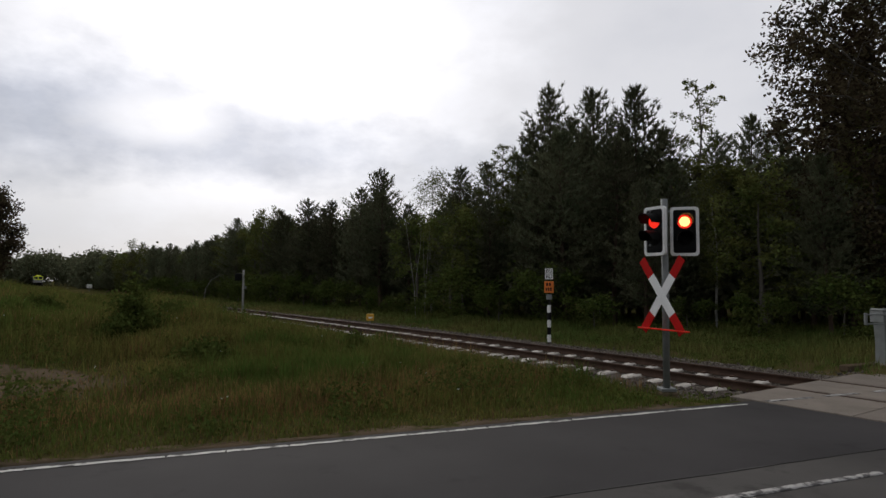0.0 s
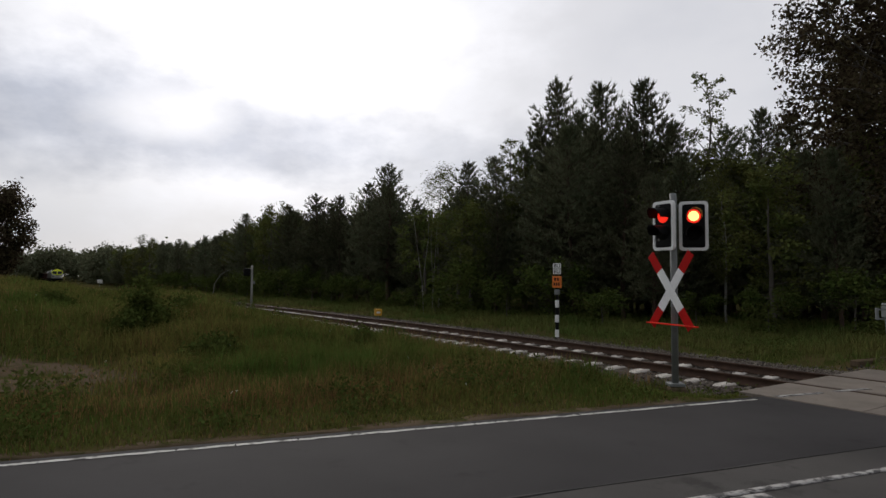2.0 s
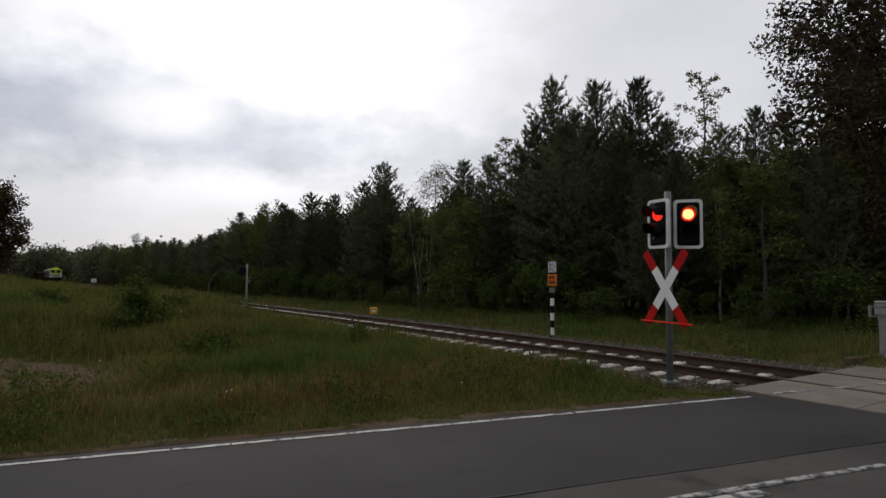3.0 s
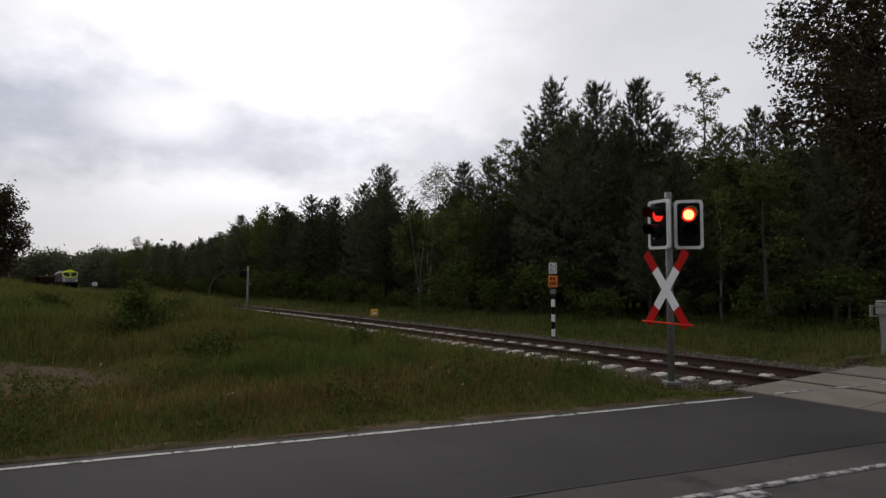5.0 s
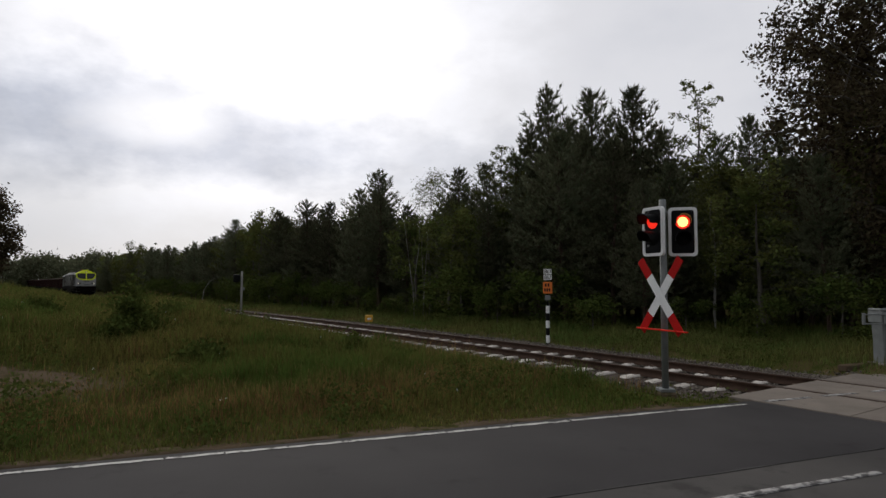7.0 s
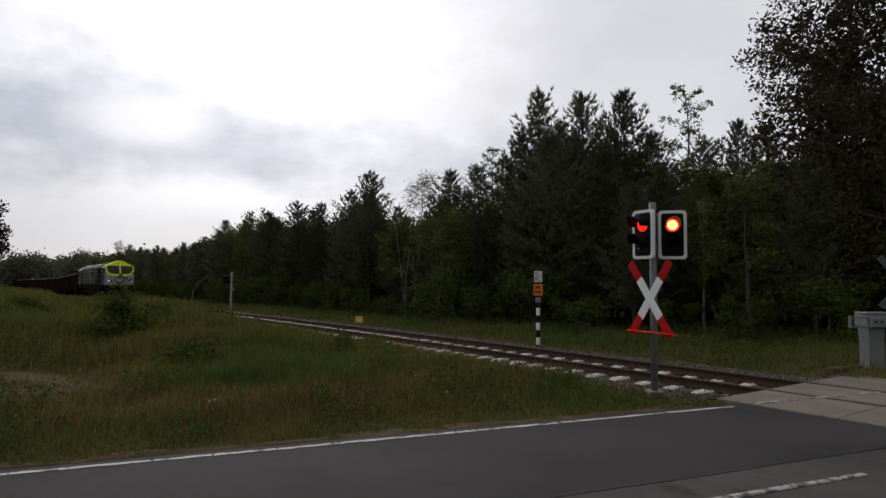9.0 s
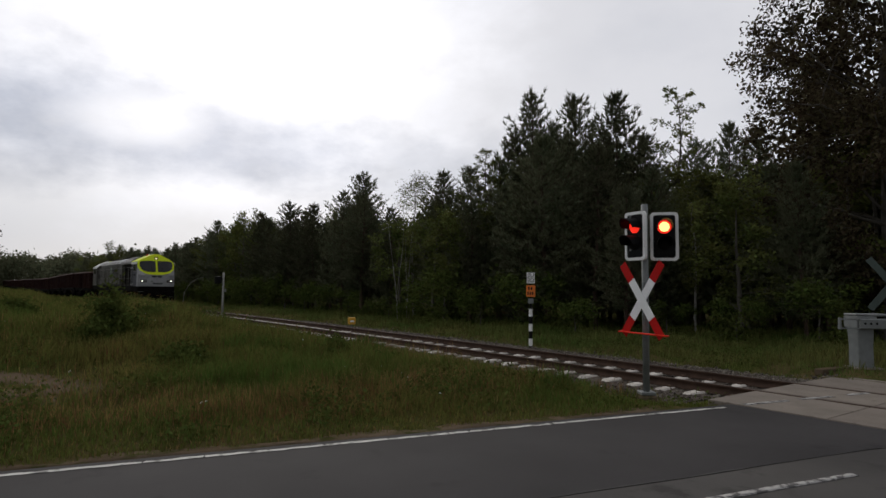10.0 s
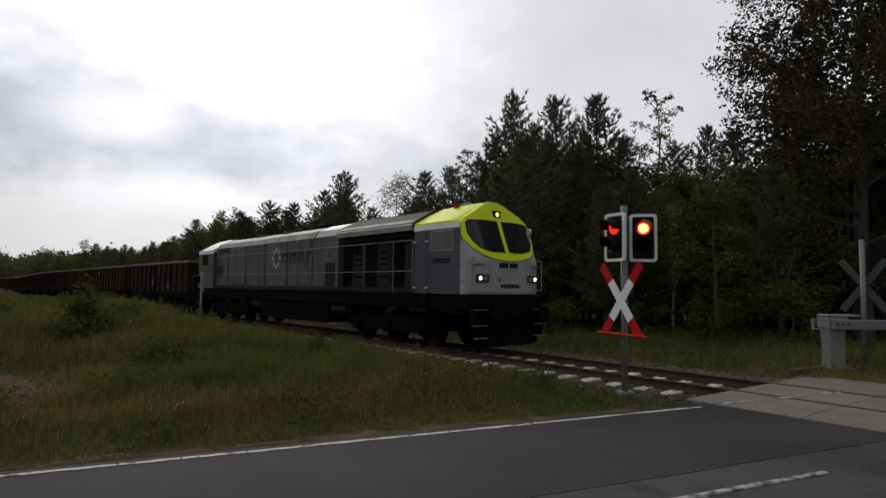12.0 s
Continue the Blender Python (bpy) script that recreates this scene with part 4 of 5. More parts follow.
    part("roof_edge", plate([(1.40, 3.50), (1.452, 3.50), (1.46, 3.66), (1.20, 3.86), (1.18, 3.84)], "y", -7.1, -2.6), M_ROOF, lo, "pale dusty eaves strip")
    part("roof_end_rib", loft([[(x * 1.012, y, z + 0.03) for x, z in overh] for y in (-2.62, -2.5)]), M_TANK, lo, "dark raised rib at the roof end")
    for sx in (-1, 1):
        xa, xb = sorted((sx * 1.0, sx * 1.045))
        for k in range(5):
            y0 = -3.55 - k * 0.78
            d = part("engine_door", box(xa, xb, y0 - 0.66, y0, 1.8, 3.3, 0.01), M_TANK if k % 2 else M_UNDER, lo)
            for q in range(5):
                part("louvre", box(min(sx * 1.04, sx * 1.06), max(sx * 1.04, sx * 1.06), y0 - 0.6, y0 - 0.06, 2.1 + q * 0.2, 2.16 + q * 0.2), M_UNDER, d)
        xa, xb = sorted((sx * 1.05, sx * 1.15))
        part("roof_bracket", box(xa, xb, -7.05, -2.6, 3.36, 3.5), M_TANK, lo)
        part("dark_window", box(xa - 0.0, xb - 0.02, -7.1, -6.2, 3.0, 3.3), M_UNDER, lo)
    # main hood
    hood = [(1.26, 1.62), (1.28, 3.62), (1.12, 3.86), (0.62, 4.08), (0.0, 4.12), (-0.62, 4.08), (-1.12, 3.86), (-1.28, 3.62), (-1.26, 1.62)]
    hb = loft([[(x, y, z) for x, z in hood] for y in (-19.7, -15.2, -11.4, -7.25)])
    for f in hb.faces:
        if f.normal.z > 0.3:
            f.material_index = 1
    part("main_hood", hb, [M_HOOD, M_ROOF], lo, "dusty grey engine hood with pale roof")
    for y in (-9.2, -11.4, -13.6, -15.8, -18.0):
        for sx in (-1, 1):
            part("panel_seam", box(min(sx * 1.255, sx * 1.292), max(sx * 1.255, sx * 1.292), y - 0.012, y + 0.012, 1.68, 3.6), M_TANK, lo)
    for y0, y1, z0, z1 in ((-19.2, -17.9, 3.38, 3.64), (-19.4, -18.8, 2.2, 2.75), (-8.15, -7.5, 1.8, 2.65)):
        for sx in (-1, 1):
            part("dark_grille", box(min(sx * 1.25, sx * 1.296), max(sx * 1.25, sx * 1.296), y0, y1, z0, z1, 0.005), M_TANK, lo)
    part("exhaust", box(-0.35, 0.35, -10.9, -9.8, 4.08, 4.3, 0.03), M_UNDER, lo, "sooty exhaust hatch")
    # pale hatch beside the wide roof; painted sheen strip along the hood's shoulder
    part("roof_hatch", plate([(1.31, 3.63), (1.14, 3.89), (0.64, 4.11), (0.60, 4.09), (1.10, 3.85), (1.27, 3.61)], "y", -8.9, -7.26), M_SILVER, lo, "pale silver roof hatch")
    part("roof_hatch", plate([(1.30, 3.62), (1.13, 3.88), (0.98, 3.95), (0.95, 3.93), (1.09, 3.85), (1.27, 3.61)], "y", -13.6, -9.1), M_ROOF, lo, "pale strip of roof sheen put into the colour")
    for sx in (-1, 1):
        for y in (-9.9, -10.9, -14.6, -16.9):
            part("hood_door", box(min(sx * 1.26, sx * 1.289), max(sx * 1.26, sx * 1.289), y - 0.42, y + 0.42, 1.85, 2.6, 0.006), M_HOOD, lo)
        part("hood_foot", box(min(sx * 1.24, sx * 1.30), max(sx * 1.24, sx * 1.30), -19.6, -7.3, 1.64, 1.78, 0.006), M_TANK, lo, "darker lower edge of the hood")
    part("roof_fan", rod((0, -13, 4.08), (0, -13, 4.2), 0.7, 0.66, 24), M_DARKROOF, lo)
    part("roof_fan", rod((0, -16, 4.08), (0, -16, 4.2), 0.7, 0.66, 24), M_DARKROOF, lo)
    # maker's mark on the flank as plain shapes: a ring of pale green dots and dark bars
    for sx in (-1, 1):
        xa, xb = sorted((sx * 1.275, sx * 1.288))
        for k in range(8):
            t = k * math.pi / 4
            part("mark_dot", box(xa, xb, -12.45 + 0.32 * math.cos(t) - 0.08, -12.45 + 0.32 * math.cos(t) + 0.08, 2.95 + 0.36 * math.sin(t) - 0.09, 2.95 + 0.36 * math.sin(t) + 0.09, 0.004), M_GREENDOT, lo)
        for k, (h, w) in enumerate(((0.40, 0.30), (0.44, 0.26), (0.38, 0.30), (0.44, 0.22), (0.40, 0.30), (0.44, 0.12), (0.40, 0.30))):
            y = -11.9 + 0.37 * k
            part("name_bar", box(xa, xb, y, y + 0.085, 2.72, 2.72 + h), M_DARKTEXT, lo)
            if w > 0.2:
                part("name_bar", box(xa, xb, y + 0.085, y + w, 2.72 + h - 0.10, 2.72 + h), M_DARKTEXT, lo)
    # rear cab
    rc_plan = [(1.43, -19.7), (1.43, -22.0), (1.3, -22.3), (1.0, -22.4), (-1.0, -22.4), (-1.3, -22.3), (-1.43, -22.0), (-1.43, -19.7)]
    rs = loft([[(x, y, z) for x, y in rc_plan] for z in (1.62, 2.6, 3.5)])
    part("rear_cab", rs, M_HOOD, lo)
    part("rear_cab_roof", loft([roof_ring(-19.7, 1.43, 4.18, 0.5, 3.5), roof_ring(-21.7, 1.43, 4.15, 0.45, 3.5), roof_ring(-22.4, 1.1, 3.85, 0.35, 3.5)]), [M_WHITE], lo, "white and lime roof of the rear cab")
    part("rear_cab_crown", loft([[(x, y, z) for x, z in ((0.5, 4.16), (0.3, 4.2), (-0.3, 4.2), (-0.5, 4.16))] for y in (-21.6, -19.8)]), M_LIME, lo)
    for sx in (-1, 1):
        part("roof_band", box(min(sx * 1.42, sx * 1.44), max(sx * 1.42, sx * 1.44), -22.0, -19.7, 3.4, 3.6), M_WHITE, lo)
        part("side_window", box(min(sx * 1.42, sx * 1.44), max(sx * 1.42, sx * 1.44), -21.4, -20.5, 2.82, 3.35), M_GLASS, lo)
        # long white hand rails and their posts
        x = sx * 1.42
        part("hand_rail", tube([(x, -2.6, 1.7), (x, -2.6, 3.2), (x, -19.5, 3.2)], 0.013), M_ROOF, lo, "white hand rail along the walkway")
        part("hand_rail", tube([(x, -2.6, 2.28), (x, -19.5, 2.28)], 0.012), M_ROOF, lo)
        for y in (-3.6, -5.3, -10.0, -14.0, -18.0):
            part("rail_post", tube([(x, y, 1.62), (x, y, 3.2)], 0.012), M_ROOF if y > -6 else M_HOOD, lo)
        part("rear_buffer", rod((sx * 0.88, -22.4, 1.06), (sx * 0.88, -22.9, 1.06), 0.1, 0.22, 14), M_UNDER, lo)
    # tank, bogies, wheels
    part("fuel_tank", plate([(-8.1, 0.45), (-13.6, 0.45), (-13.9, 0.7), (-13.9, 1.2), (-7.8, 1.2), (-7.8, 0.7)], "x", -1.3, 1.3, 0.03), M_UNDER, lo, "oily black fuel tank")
    for y in (-7.2, -14.6):
        part("air_tank", rod((1.1, y - 0.5, 1.0), (1.1, y + 0.5, 1.0), 0.17, 0.17, 14), M_TANK, lo)
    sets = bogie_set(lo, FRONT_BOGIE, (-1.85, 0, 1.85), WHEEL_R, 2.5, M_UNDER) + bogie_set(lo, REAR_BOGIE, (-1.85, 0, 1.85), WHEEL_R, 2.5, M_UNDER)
    return lo, sets


# ---- open goods wagons ----
WAGON_LEN, PITCH_LEN = 12.9, 14.1


def make_wagon(name, label, seed):
    rng = random.Random(seed)
    w = empty(name)
    tagged(w, label, "goods wagon", group="open goods wagons of the train")
    L, b = WAGON_LEN / 2, 1.42
    for sx in (-1, 1):
        xa, xb = sorted((sx * (b - 0.05), sx * b))
        part("side_wall", box(xa, xb, -L, L, 1.28, 3.04), M_RUST, w)
        xa, xb = sorted((sx * b, sx * (b + 0.10)))
        for k in range(13):
            y = -L + 0.08 + k * (2 * L - 0.16) / 12
            part("rib", plate([(y - 0.05, 1.3), (y + 0.05, 1.3), (y + 0.05, 3.02), (y - 0.05, 3.02)], "x", sx * b, sx * (b + (0.1 if k % 3 else 0.13)), 0.008), M_RUST, w)
        xa, xb = sorted((sx * (b - 0.08), sx * (b + 0.1)))
        part("top_rim", box(xa, xb, -L, L, 3.02, 3.14, 0.015), M_RIM, w, "paler worn top rim")
        part("sole_bar", box(min(sx * 1.15, sx * 1.35), max(sx * 1.15, sx * 1.35), -L, L, 1.0, 1.3, 0.02), M_UNDER, w)
        for k in range(3):
            y = rng.uniform(-L + 0.6, L - 1.4)
            z = rng.uniform(1.5, 2.2)
            part("chalk_mark", box(min(sx * b, sx * (b + 0.006)), max(sx * b, sx * (b + 0.006)), y, y + rng.uniform(0.15, 0.5), z, z + rng.uniform(0.2, 0.6)), M_GRAFFITI, w)
        for e in (-1, 1):
            part("buffer", rod((sx * 0.88, e * L, 1.06), (sx * 0.88, e * (L + 0.58), 1.06), 0.1, 0.2, 12), M_UNDER, w)
    for e in (-1, 1):
        part("end_wall", box(-b, b, min(e * (L - 0.05), e * L), max(e * (L - 0.05), e * L), 1.28, 3.04), M_RUST, w)
        part("end_rim", box(-b, b, min(e * (L - 0.07), e * (L + 0.06)), max(e * (L - 0.07), e * (L + 0.06)), 3.0, 3.13, 0.015), M_RIM, w)
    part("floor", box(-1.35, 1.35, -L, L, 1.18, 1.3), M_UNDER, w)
    bogie_set(w, 4.1, (-0.9, 0.9), 0.46, 1.45, M_UNDER)
    bogie_set(w, -4.1, (-0.9, 0.9), 0.46, 1.45, M_UNDER)
    return w


N_WAGONS = 15
LOCO, LOCO_WHEELS = make_loco()
WAGONS = [make_wagon("goods_wagon", "rust-brown open goods wagon with ribbed sides and pale rim", 5)]
for k in range(1, N_WAGONS):
    WAGONS.append(copy_thing(WAGONS[0], pose(0, -40 - k * 15, -40)))


def train_s(t):
    """Metres along the line of the locomotive's nose."""
    u = 12.0 - t
    return 8.15 + 20.7 * u - 0.43 * min(max(u - 1.5, 0), 2.5) ** 2 / 2 - max(u - 4, 0) * 1.075


def ride(s_front, s_rear):
    """Place of a vehicle whose two pivots stand on the line; forward is +y."""
    xa, ya, _ = line_at(s_front)
    xb, yb, _ = line_at(s_rear)
    za, zb = float(rail_z(s_front)), float(rail_z(s_rear))
    heading = math.degrees(math.atan2(ya - yb, xa - xb)) - 90
    tilt = math.degrees(math.atan2(za - zb, s_rear - s_front))
    return Matrix.Translation(((xa + xb) / 2, (ya + yb) / 2, (za + zb) / 2)) @ pose(0, 0, 0, tilt, 0, heading)


def motions():
    times = [k * 0.25 for k in range(49)]
    mid = (FRONT_BOGIE + REAR_BOGIE) / 2
    rows = []
    for t in times:
        s = train_s(t)
        rows.append((t, ride(s - FRONT_BOGIE, s - REAR_BOGIE) @ pose(0, -mid, 0)))
    walk(LOCO, rows)
    for k, w in enumerate(WAGONS):
        c = LOCO_LEN + 0.9 + WAGON_LEN / 2 + k * PITCH_LEN
        walk(w, [(t, ride(train_s(t) + c - 4.1, train_s(t) + c + 4.1)) for t in times])
    steps = [k / 30 for k in range(361)]
    for ws in LOCO_WHEELS:
        p = ws.location.copy()
        walk(ws, [(t, pose(*p, -math.degrees((train_s(0) - train_s(t)) / WHEEL_R) % 360)) for t in steps])
# ---- trees and grass ----
def tri_cloud(centres, dirs_, length, width, rng, spread=0.6, per=10):
    """Thin leaf or needle triangles round each centre, leaning along its direction."""
    n = len(centres)
    c = np.repeat(centres, per, 0)
    d = np.repeat(dirs_, per, 0) + rng.normal(0, spread, (n * per, 3))
    d /= np.linalg.norm(d, axis=1)[:, None] + 1e-6
    side = np.cross(d, rng.normal(0, 1, (n * per, 3)))
    side /= np.linalg.norm(side, axis=1)[:, None] + 1e-6
    ln = length * rng.uniform(0.6, 1.2, (n * per, 1))
    a = c - side * width / 2
    b = c + side * width / 2
    t = c + d * ln
    return np.stack([a, b, t], 1).reshape(-1, 3)


def leaf_cloud(centres, radius, size, per, rng, droop=0.2):
    """Diamond leaves in clumps round the centres."""
    n = len(centres) * per
    c = np.repeat(centres, per, 0) + rng.normal(0, 1, (n, 3)) * radius
    d = rng.normal(0, 1, (n, 3))
    d[:, 2] -= droop
    d /= np.linalg.norm(d, axis=1)[:, None]
    sd = np.cross(d, rng.normal(0, 1, (n, 3)))
    sd /= np.linalg.norm(sd, axis=1)[:, None] + 1e-6
    s = size * rng.uniform(0.6, 1.3, (n, 1))
    return np.stack([c - d * s, c + sd * s * 0.55, c + d * s, c - sd * s * 0.55], 1).reshape(-1, 3)


def limbs_mesh(name, limbs, material, parent, n=6):
    bm = bmesh.new()
    for a, b, r0, r1 in limbs:
        rod(a, b, r0, r1, n if r0 > 0.03 else 3, bm, caps=False)
    return part(name, bm, material, parent, "", True)


def make_pine(name, seed, height=12.0, width=2.4, first=0.25, label="", per=8, nw=0.06):
    """A pine: whorls of upturned branches, each a spray of needle tufts, that narrow to a spire."""
    rng = np.random.default_rng(seed)
    tree = empty(name)
    limbs = []
    lean = rng.normal(0, 0.015, 2)
    def axis(z):
        return np.array([lean[0] * z + 0.08 * math.sin(z * 0.7 + seed), lean[1] * z, z])
    zs = np.linspace(-0.2, height, 9)
    for a, b in zip(zs[:-1], zs[1:]):
        ra, rb = 0.15 * (1 - a / height) + 0.015, 0.15 * (1 - b / height) + 0.012
        limbs.append((axis(a), axis(b), ra, rb))
    cs, ds = [], []
    up = np.array([0.0, 0.0, 1.0])
    z = height * first
    while z < height - 0.3:
        f = z / height
        reach = width * (1 - f ** 2.3) * (0.6 + 0.4 * min(1.0, (f - first) / 0.2)) * rng.uniform(0.85, 1.12) + 0.12
        n = int(rng.integers(6, 9))
        turn = rng.uniform(0, 6.283)
        for k in range(n):
            a = turn + 6.283 * k / n + rng.normal(0, 0.22)
            out = np.array([math.cos(a), math.sin(a), 0.0])
            side = np.array([-out[1], out[0], 0.0])
            L = reach * rng.uniform(0.62, 1.18)
            slope = 0.12 + 0.95 * f * f + rng.normal(0, 0.10)
            p0 = axis(z + rng.normal(0, 0.06))
            def bough(w):
                return p0 + out * L * w + up * L * (slope * w + 0.22 * w * w)
            limbs.append((p0, bough(0.55), 0.026 * (1 - f) + 0.008, 0.010))
            limbs.append((bough(0.55), bough(1.0), 0.010, 0.004))
            m = max(4, int(L / 0.14))
            for q in range(m):
                w = 0.25 + 0.77 * (q + rng.uniform(0.2, 1.0)) / m
                wide = 0.30 * L * (1.12 - w) * min(1.0, w * 2.0)
                c = bough(w) + side * rng.normal(0, wide) + up * rng.normal(0.02, 0.06)
                cs.append(c)
                ds.append(out * 0.45 + side * rng.normal(0, 0.2) + up * (0.55 + 0.45 * f))
        for q in range(int(2 + 6 * f)):
            a, w = rng.uniform(0, 6.283), rng.uniform(0.05, 0.42)
            out = np.array([math.cos(a), math.sin(a), 0.0])
            cs.append(axis(z + rng.uniform(-0.25, 0.25)) + out * reach * w + up * reach * w * 0.5 * f)
            ds.append(out * 0.4 + up * 0.9)
        z += rng.uniform(0.34, 0.50) * (0.85 + 0.3 * f * f) * height / 12.0
    for q in range(7):
        cs.append(axis(height - 0.09 * q) + rng.normal(0, 0.015, 3))
        ds.append(up * 1.5 + rng.normal(0, 0.25, 3))
    limbs_mesh("trunk", limbs, M_BARK_PINE, tree, 4)
    V3 = tri_cloud(np.array(cs), np.array(ds), 0.34, nw, rng, 0.38, per)
    raw("crown", V3, np.arange(len(V3)).reshape(-1, 3), M_NEEDLE, tree)
    return tagged(tree, label or "dark green Scots pine at the forest edge", "pine tree")


def make_broadleaf(name, seed, height=9.0, width=2.6, mt=None, bark=None, density=1.0, leaf=0.095, label="", first=0.15, clump=0.19, rise=0.75, per=10, trunk_r=0.14, category="tree"):
    rng = np.random.default_rng(seed)
    tree = empty(name)
    limbs, tips = [], []
    def grow(p, d, L, r, depth):
        steps = 3
        for q in range(steps):
            d = d + rng.normal(0, 0.13, 3)
            d[2] += 0.05
            d /= np.linalg.norm(d)
            p2 = p + d * L / steps
            limbs.append((p, p2, r * (1 - 0.25 * q / steps), r * (1 - 0.25 * (q + 1) / steps)))
            p = p2
            if depth >= 2:
                tips.append(p + rng.normal(0, 0.08, 3))
        if depth == 3:
            tips.append(p)
            return
        for _ in range(rng.integers(2, 4)):
            e = d * 0.8 + rng.normal(0, 0.55, 3)
            e /= np.linalg.norm(e)
            grow(p, e, L * rng.uniform(0.55, 0.75), r * 0.55, depth + 1)
    zs = np.linspace(-0.2, height * 0.93, 8)
    w = rng.normal(0, 0.05, (8, 2)).cumsum(0)
    w -= w[0]
    ax = [np.array([w[k, 0] * height * 0.12, w[k, 1] * height * 0.12, zs[k]]) for k in range(8)]
    for k in range(7):
        limbs.append((ax[k], ax[k + 1], trunk_r * (1 - zs[k] / height) + 0.02, trunk_r * (1 - zs[k + 1] / height) + 0.015))
    n = int(height * 2.2 * density) + 4
    for k in range(n):
        f = first + (0.95 - first) * (k + rng.random()) / n
        z = f * height
        p = np.array([np.interp(z, zs, [q[0] for q in ax]), np.interp(z, zs, [q[1] for q in ax]), z])
        prof = math.sin(math.pi * min(1, (1 - f) * 0.85 / (1 - first) + 0.15)) ** 0.6
        a = rng.uniform(0, 6.283)
        d = np.array([math.cos(a), math.sin(a), rise * (0.35 + f)])
        d /= np.linalg.norm(d)
        grow(p, d, width * prof * rng.uniform(0.38, 0.55), 0.03 * (1.2 - f) * trunk_r / 0.14, 1)
    tips.append(ax[-1] + [0, 0, height * 0.07])
    limbs_mesh("trunk", limbs, bark or M_BARK, tree, 4)
    t = np.array(tips)
    V3 = leaf_cloud(t, clump, leaf, per, rng)
    raw("crown", V3, np.arange(len(V3)).reshape(-1, 4), mt or M_LEAF, tree)
    return tagged(tree, label or "broad-leaved tree at the forest edge", category)


def make_shrub(name, seed, h=1.6, w=1.1, label="", mt=None):
    return make_broadleaf(name, seed, h, w * 1.5, mt or M_SHRUB, M_BARK, 3.0 / h, 0.078, label, 0.05, 0.16, 0.9, 6, 0.03, "shrub")


LOW_PINES = [make_pine("pine_tree", 120 + k, 12.0, 2.5 + 0.2 * k, 0.10, per=3, nw=0.15) for k in range(2)]
PINES = [make_pine("pine_tree", 100 + k, 12.0, w, f) for k, (w, f) in enumerate(((2.5, 0.08), (2.75, 0.14), (2.3, 0.06), (2.6, 0.18)))]
BROAD = [make_broadleaf("broadleaf_tree", 200 + k, 9.0, 2.7, first=0.06, per=7, leaf=0.11) for k in range(3)]
BIRCHES = [make_broadleaf("birch_tree", 301, 9.0, 1.6, M_LEAF, M_BIRCH, 0.8, 0.05, "slender birch with pale bark among the pines", 0.3, 0.24, 1.3, 9, 0.08)]
def make_robinia(name, seed, height=12.0):
    """A thin tree with an open crown: steep arching boughs that carry feathery sprays."""
    rng = np.random.default_rng(seed)
    tree = empty(name)
    def stem(z):
        return np.array([0.22 * math.sin(z * 0.5), 0.15 * math.sin(z * 0.7 + 1), z])
    zs = np.linspace(-0.2, height, 12)
    limbs = [(stem(p), stem(q), 0.11 * (1 - p / height) + 0.014, 0.11 * (1 - q / height) + 0.012) for p, q in zip(zs[:-1], zs[1:])]
    tips = []
    for k in range(19):
        f = 0.40 + 0.58 * k / 18
        a = 2.4 * k + rng.normal(0, 0.3)
        out = np.array([math.cos(a), math.sin(a), 0.0])
        L = 2.1 * (1 - ((f - 0.40) / 0.62) ** 1.6) + 0.35
        p, d = stem(f * height), out * 0.75 + np.array([0, 0, 0.8])
        n = max(3, int(L / 0.3))
        for j in range(n):
            d = d + np.array([0, 0, -0.10]) + rng.normal(0, 0.07, 3)
            q = p + d / np.linalg.norm(d) * L / n
            limbs.append((p, q, 0.026 * (1 - j / n) + 0.006, 0.026 * (1 - (j + 1) / n) + 0.004))
            p = q
            for e in (-1, 1):
                side = np.array([-out[1], out[0], 0.1]) * e * rng.uniform(0.15, 0.42)
                if rng.random() < 0.75:
                    tips += [p + side * w + rng.normal(0, 0.03, 3) for w in (0.35, 0.7, 1.0)]
        tips += [p, p + d * 0.08]
    tips += [stem(height - 0.12 * j) for j in range(4)]
    limbs_mesh("trunk", limbs, M_BARK, tree, 5)
    V3 = leaf_cloud(np.array(tips), 0.065, 0.062, 7, rng, 0.4)
    raw("crown", V3, np.arange(len(V3)).reshape(-1, 4), M_LEAF, tree)
    return tagged(tree, "sparse feathery robinia standing above the pines", "tree")


ROBINIA = make_robinia("robinia_tree", 402)
BACK_OAK = make_broadleaf("oak_tree", 508, 11.0, 5.2, M_OAK, M_BARK, 1.6, 0.10, "dark oak standing behind the large oak", 0.05, 0.34, 0.5, 19, 0.25)
OAK = make_broadleaf("oak_tree", 501, 17.5, 6.6, M_OAK, M_BARK, 1.5, 0.075, "large dark oak with a dense uneven crown", 0.08, 0.20, 0.5, 37, 0.35)
FAROAK = make_broadleaf("rounded_tree", 505, 11.0, 5.2, M_OAK, M_BARK, 1.6, 0.21, "rounded dark tree standing beside the line", 0.03, 0.5, 0.5, 16, 0.25)
SHRUBS = [make_shrub("shrub", 600 + k, 1.7, 1.3, "low leafy shrub at the forest edge") for k in range(2)]


def stand(kind, az, dist, height, base_h, spin=0.0, wide=1.0):
    """Set a copy of a tree down, by bearing and distance from the verge, with its height in metres."""
    x, y = dist * math.sin(radians(az)), dist * math.cos(radians(az))
    k = height / base_h
    ob = copy_thing(kind, Matrix.Identity(4))
    ob.matrix_basis = pose(x, y, float(land(x, y)) - 0.05, 0, 0, spin) @ Matrix.Diagonal((k * wide, k * wide, k, 1))
    return ob


